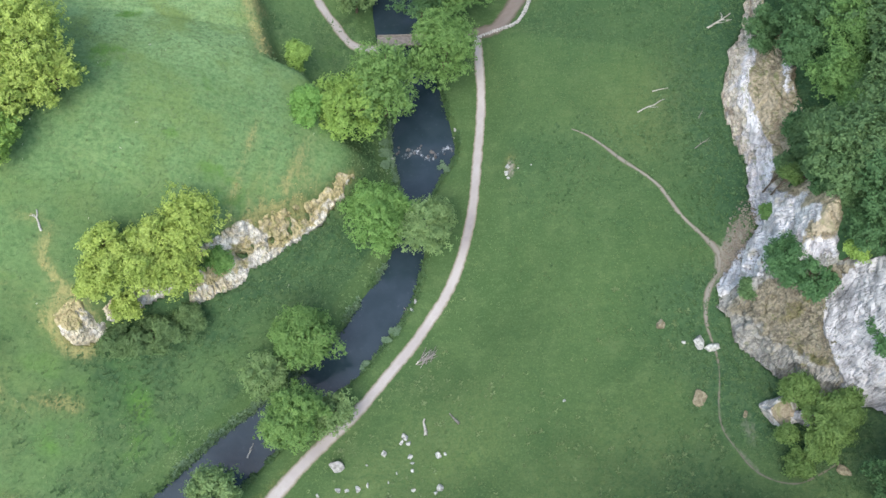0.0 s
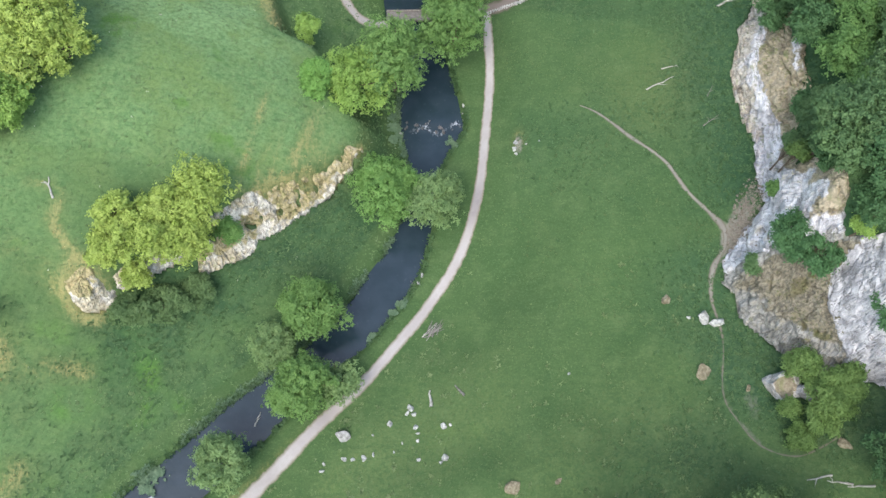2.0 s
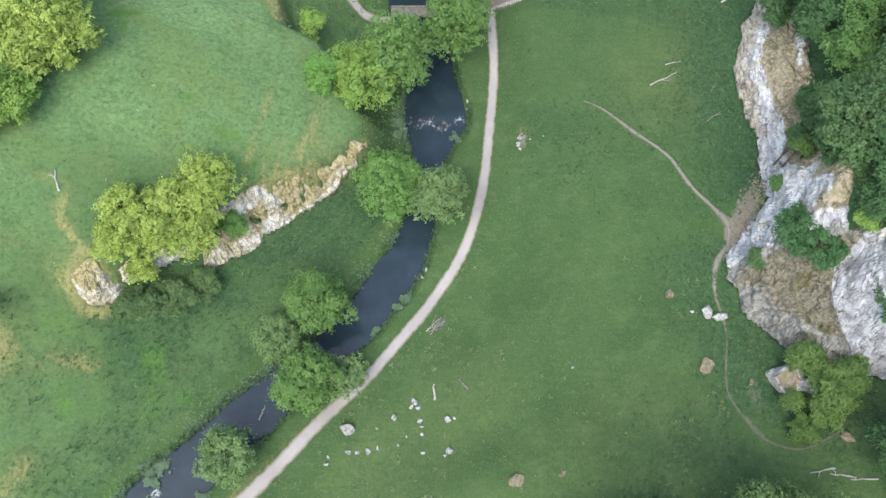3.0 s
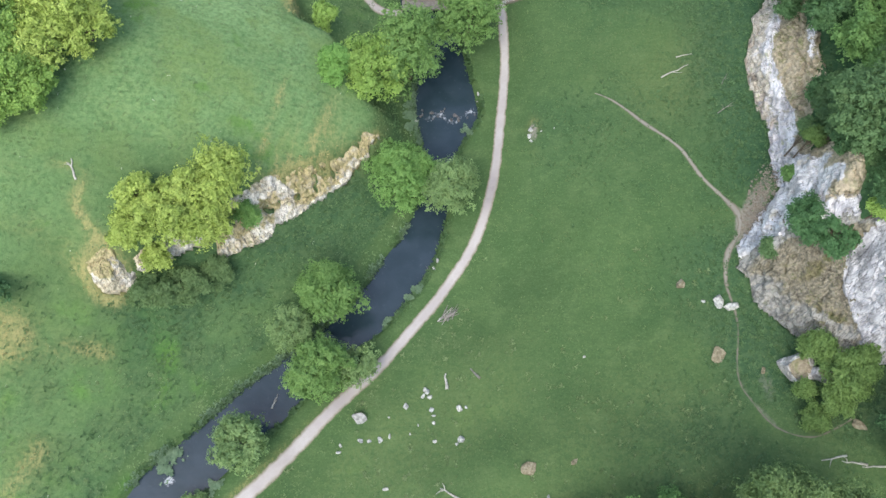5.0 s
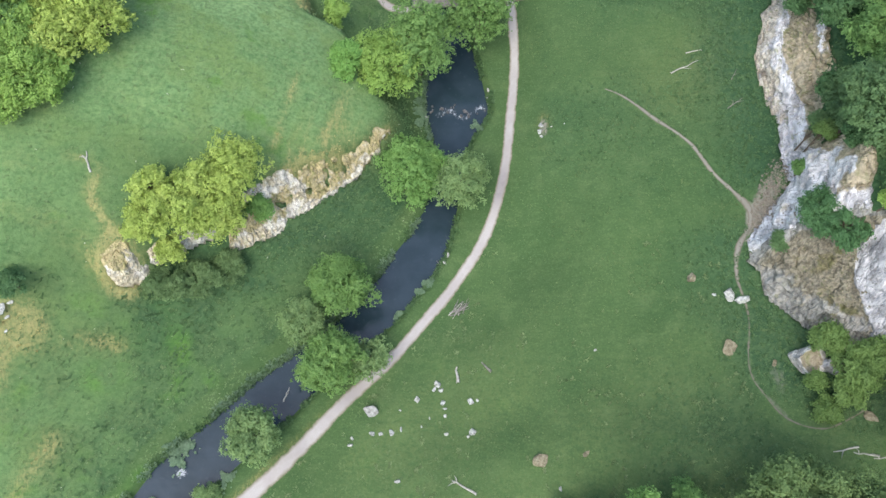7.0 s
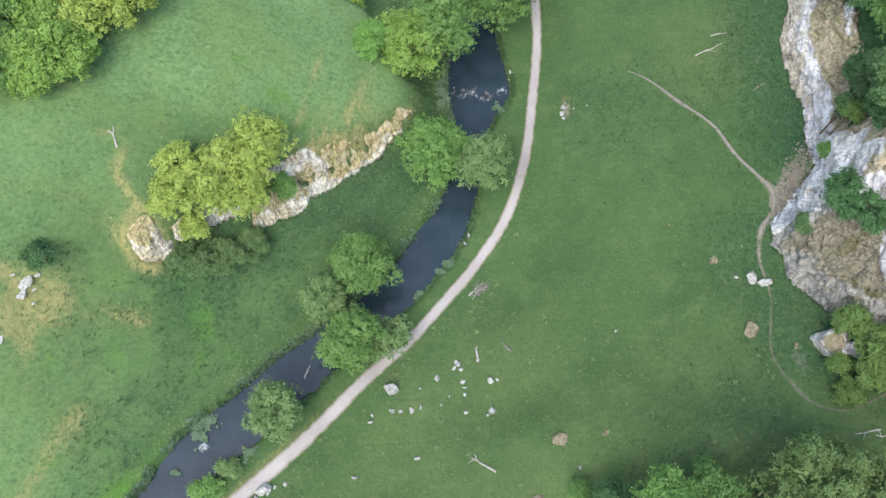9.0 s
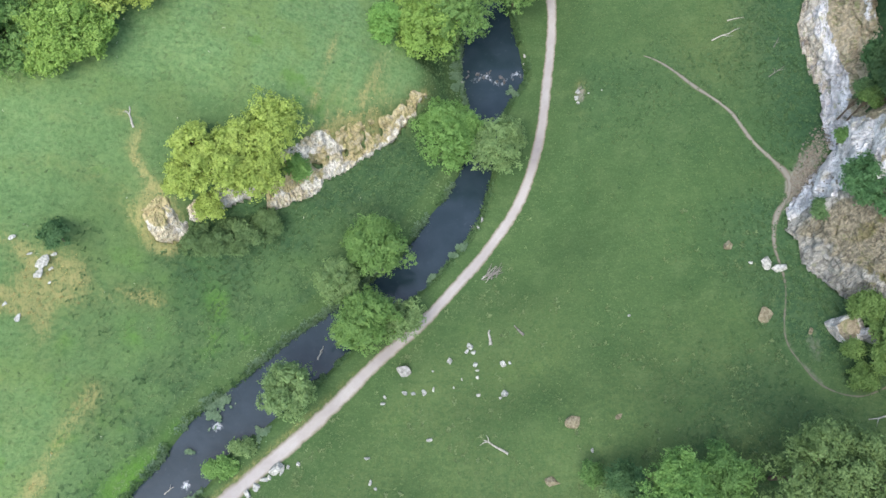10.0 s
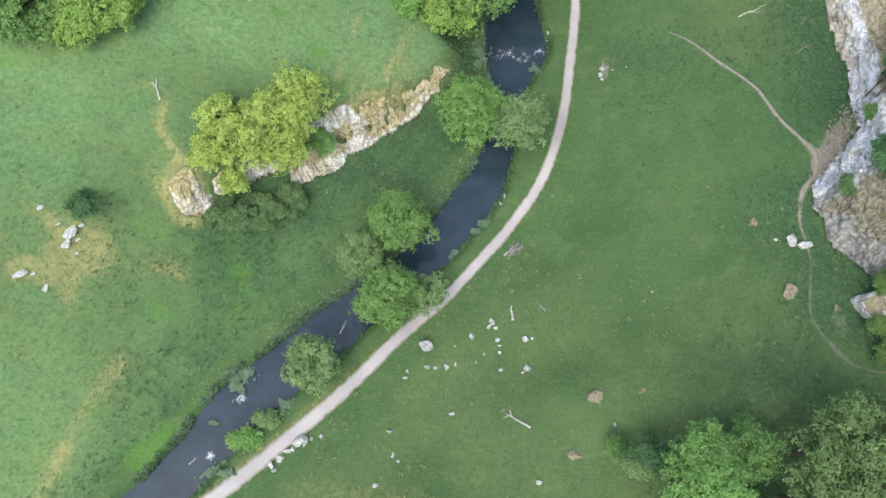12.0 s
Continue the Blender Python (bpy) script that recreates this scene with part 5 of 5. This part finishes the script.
stones_at([(-17.4, 3.4, 0.6, 0.8), (-17.2, 4.4, 0.4, 0.5), (-10.5, -1.4, 0.8, 0.6), (-19.1, -4.2, 0.6, 0.9), (-18.3, -7.4, 0.5, 0.8), (-17.6, -8.2, 0.5, 0.5), (1.1, -10.1, 0.9, 0.6), (-20.5, -11.5, 0.9, 0.6), (10.5, -2.4, 0.6, 0.4),
           (16.3, 15.9, 0.5, 0.4), (12.0, 52.0, 0.3, 0.3), (13.9, 52.2, 0.35, 0.3)], STONE, "small pale stone half sunk in the turf", "meadow_stone", "white stones in the meadow", 50)
stones_at([(-31.8, -6.2, 2.0, 1.5), (-30.9, -6.3, 1.2, 0.9), (-33.2, -7.6, 1.2, 0.8), (-34.2, -8.6, 1.1, 0.9), (-35.2, -9.6, 1.2, 0.8), (-34.8, -10.3, 0.7, 0.6), (-32.6, -7.3, 0.7, 0.6), (-28.8, -5.3, 0.7, 0.6), (-30.2, -5.8, 0.6, 0.5)], STONE, "white rock on the path's verge", "verge_rock", "rocks on the path's verge", 80)
stones_at([(8.4, 1.2, 2.1, 1.7), (32.3, 15.0, 1.8, 2.2), (29.4, 25.5, 1.5, 1.5), (5.6, -6.4, 1.9, 1.5), (13.8, 1.9, 1.1, 0.9), (37.0, 12.8, 0.8, 0.9), (46.0, 5.6, 1.8, 1.0)], TANSTONE, "low tan rock showing through the turf", "outcrop_rock", "tan rocks on the slope", 110, 0.28)
stones_at([(10.5, 52.6, 0.9, 0.7), (10.3, 51.4, 0.7, 0.9), (10.4, 50.6, 0.5, 0.5), (31.6, 22.6, 0.5, 0.4)], STONE, "grey stone in a worn dry patch", "patch_stone", "stones in the worn patch", 140)
stones_at([(-62.6, 18.8, 2.0, 2.6), (-63.2, 17.2, 1.4, 1.2), (-68.0, 12.2, 2.2, 1.2), (-65.4, 11.4, 1.2, 0.9), (-65.3, 20.6, 1.0, 0.9), (-61.4, 19.6, 0.9, 0.6), (-61.9, 17.9, 0.8, 0.7), (-63.8, 19.2, 0.9, 0.7), (-62.2, 16.2, 0.7, 0.5), (-66.6, 12.6, 0.8, 0.6)], STONE, "pale rock breaking out of the dry hillside", "hill_rock", "rocks on the far hillside", 160, 0.16)

WETSTONE = make_plain("wet_stone", (0.07, 0.07, 0.07), (0.20, 0.20, 0.20), 2.0, 0.4)
def scree():
    """Broken rubble lying on the bare earth where the trail meets the crag."""
    r = np.random.RandomState(61)
    n = 900
    y = np.clip(r.normal(35.2, 2.4, n), 30, 41)
    x = 38.9 + 0.3 * (y - 34.5) + np.clip(r.normal(0, 0.7, n), -1.3, 1.3)
    s = 0.04 + 0.13 * r.uniform(size=n) ** 2
    box = np.array([(a, b, c) for a in (-1, 1) for b in (-1, 1) for c in (-1, 1)], float) * 0.8
    quad = np.array([(0, 1, 3, 2), (4, 6, 7, 5), (0, 4, 5, 1), (2, 3, 7, 6), (0, 2, 6, 4), (1, 5, 7, 3)])
    v = box[None] * s[:, None, None] * r.uniform(0.6, 1.3, (n, 8, 3)) * [1.2, 1.0, 0.7]
    a = r.uniform(0, 6.28, n)
    c, q = np.cos(a)[:, None], np.sin(a)[:, None]
    v = np.stack([v[..., 0] * c - v[..., 1] * q + x[:, None], v[..., 0] * q + v[..., 1] * c + y[:, None], v[..., 2] + land(x, y)[:, None] + 0.04], -1)
    f = quad[None] + 8 * np.arange(n)[:, None, None]
    tagged(new("scree", mesh_of("scree", v.reshape(-1, 3), f.reshape(-1, 4), [make_plain("rubble", (0.125, 0.112, 0.088), (0.30, 0.275, 0.23))])), "brown limestone rubble at the crag's foot", "rubble", kind="stuff")


scree()
# weir: a broken line of stones across the pool, and stones on its edge
wr = np.random.RandomState(5)
for i in range(26):
    u = wr.uniform(-1, 1)
    x = -2.7 + 4.9 * u
    boulder("weir_stone", x, 58.2 + 0.5 * math.sin(x * 1.7) + wr.uniform(-0.8, 0.8), tuple(wr.uniform(0.3, 0.8, 3) * [1, 1, 2.0]), WETSTONE, "wet grey stone of the low weir", 200 + i, "stone", "stones of the weir", 0.05, 2)
for i, (x, y) in enumerate([(2.5, 60.6), (2.7, 59.4), (2.6, 61.8), (-3.9, 32.3), (-4.4, 31.2), (-8.3, 26.4), (-7.7, 57.0)]):
    boulder("bank_stone", x, y, tuple(wr.uniform(0.5, 0.9, 3)), STONE, "pale stone at the water's edge", 240 + i, "stone", "stones at the water's edge", 0.2, 2)


# ---- dead wood ----
def log(x, y, length, turn, thick, mat, label, branches=2, name="log", seed=0, lift=0.0):
    r = np.random.RandomState(seed)
    root = new(name)
    root.matrix_world = pose(x, y, float(land(x, y)))
    tagged(root, label, "log")
    a = radians(turn)
    n = 6
    s = np.linspace(-0.5, 0.5, n)
    px = s * length * math.cos(a) + r.normal(0, 0.06 * length, n) * math.sin(a) * 0.4
    py = s * length * math.sin(a) + r.normal(0, 0.06 * length, n) * math.cos(a) * 0.4
    pts = np.stack([px, py, land(px + x, py + y) - float(land(x, y)) + thick * 0.7 + lift], -1)
    part("stem", mesh_of("stem", *tube(pts, thick * np.linspace(1.1, 0.45, n), 8), [mat], True), root)
    for k in range(branches):
        b = pts[r.randint(2, n - 1)]
        t = a + r.choice([-1, 1]) * r.uniform(0.5, 1.1)
        l = length * r.uniform(0.25, 0.45)
        q = [b, b + [math.cos(t) * l * 0.5, math.sin(t) * l * 0.5, 0.3], b + [math.cos(t + 0.2) * l, math.sin(t + 0.2) * l, 0.15]]
        for w in q:
            w[2] = max(w[2], float(land(w[0] + x, w[1] + y)) - float(land(x, y)) + thick * 0.4)
        part("branch", mesh_of("branch", *tube(q, [thick * 0.5, thick * 0.38, thick * 0.2], 6), [mat], True), root)
    return root


log(-1.6, -2.2, 3.6, 150, 0.16, DEADWOOD, "forked bleached log lying on the slope", 2, seed=3)
log(31.5, 59.0, 4.4, 22, 0.11, DEADWOOD, "bleached dead branch lying in the grass", 1, seed=4)
log(33.0, 61.6, 2.2, 5, 0.09, DEADWOOD, "short bleached branch lying in the grass", 1, seed=5)
log(-2.4, 13.4, 2.4, 95, 0.24, DEADWOOD, "split pale log lying among the stones", 0, seed=6)
log(1.7, 14.4, 2.0, 130, 0.18, DARKWOOD, "grey log lying in the meadow", 0, seed=7)
log(37.5, 51.5, 2.6, 35, 0.07, DARKWOOD, "thin bleached branch among the weeds", 2, seed=8)
log(38.0, 56.5, 2.0, 60, 0.06, DARKWOOD, "thin bleached branch among the weeds", 1, seed=9)
log(43.0, 73.0, 4.4, 30, 0.18, DEADWOOD, "fallen bleached tree at the crag's foot", 3, seed=10)
log(-52.0, 37.4, 2.6, 100, 0.14, DEADWOOD, "grey fallen branch on the far hillside", 2, seed=11)
log(-27.2, 10.6, 2.2, 70, 0.12, DEADWOOD, "pale branch stranded in the river", 1, seed=12, lift=0.75)
log(-5.4, 30.8, 2.4, 62, 0.12, DARKWOOD, "dead branch at the water's edge", 2, seed=13)
log(-46.5, -9.5, 1.6, 40, 0.08, DEADWOOD, "pale branch stranded in the river", 1, seed=14, lift=0.75)
for i in range(17):
    a = 45 + wr.uniform(-30, 30)
    log(-2.0 + wr.uniform(-1.0, 1.0), 23.7 + wr.uniform(-1.0, 1.0), wr.uniform(1.3, 3.0), a, wr.uniform(0.05, 0.11), DARKWOOD if i % 3 else DEADWOOD,
        "weathered branch in a heap beside the path", 0, "heaped_branch", 300 + i, 0.09 * (i % 3))
for i in range(3):
    log(42.5 + 2.2 * i, 2.0 - 0.4 * i + wr.uniform(-0.4, 0.4), 2.8, 170 + wr.uniform(-25, 25), 0.12, DEADWOOD, "bleached branch among the weeds below the crag", 1, seed=330 + i)


# ---- footbridge and field wall ----
def slab_box(sx, sy, sz, bevel=0.03):
    bm = bmesh.new()
    bmesh.ops.create_cube(bm, size=1.0)
    for v in bm.verts:
        v.co = (v.co.x * sx, v.co.y * sy, v.co.z * sz)
    bmesh.ops.bevel(bm, geom=bm.edges[:], offset=bevel, segments=1, affect="EDGES")
    me = bpy.data.meshes.new("slab")
    bm.to_mesh(me)
    bm.free()
    return me


def footbridge():
    root = new("footbridge")
    root.matrix_world = pose(-5.2, 79.3, 2.0, 0, 0, 2)
    tagged(root, "low stone footbridge carrying the path over the river", "bridge")
    deck = slab_box(11.0, 2.0, 0.3, 0.05)
    deck.materials.append(make_plain("worn_deck", (0.13, 0.125, 0.12), (0.22, 0.21, 0.20), 2.0))
    part("deck", deck, root)
    for s in (-1, 1):
        kerb = slab_box(11.0, 0.22, 0.35, 0.04)
        kerb.materials.append(DARKWOOD)
        part("kerb", kerb, root).location = (0, s * 1.0, 0.25)
    for px in (-2.6, 2.6):
        pier = slab_box(0.8, 1.8, 2.6, 0.1)
        pier.materials.append(WALLSTONE)
        part("pier", pier, root).location = (px, 0, -1.4)


footbridge()

WALL_LINE = [(6.0, 78.8), (8.5, 79.2), (11.6, 79.6), (13.3, 80.4), (14.7, 82.9), (15.6, 85.4), (17.9, 91.7)]


def field_wall():
    root = tagged(new("field_wall"), "dry stone wall of pale rubble beside the path", "wall")
    r = np.random.RandomState(77)
    c, n = along(WALL_LINE, 0.34)
    kinds = []
    for k in range(4):
        bm = bmesh.new()
        bmesh.ops.create_icosphere(bm, subdivisions=1, radius=0.5)
        for v in bm.verts:
            v.co = Vector([math.copysign(min(abs(q), 0.36), q) for q in v.co]) * r.uniform(0.85, 1.1)
        me = bpy.data.meshes.new("wall_stone")
        bm.to_mesh(me)
        bm.free()
        me.materials.append(STONE if k % 2 else WALLSTONE)
        kinds.append(me)
    for p, q in zip(c, n):
        for row in range(2):
            for side in (-1, 1):
                x, y = p[:2] + q * side * (0.18 - 0.05 * row) + r.normal(0, 0.05, 2)
                ob = part("wall_stone", kinds[r.randint(4)], root)
                ob.matrix_world = pose(x, y, float(land(x, y)) + 0.12 + 0.27 * row, 0, 0, r.uniform(0, 180)) @ Matrix.Diagonal((r.uniform(0.38, 0.62), r.uniform(0.3, 0.42), 0.42, 1))


field_wall()
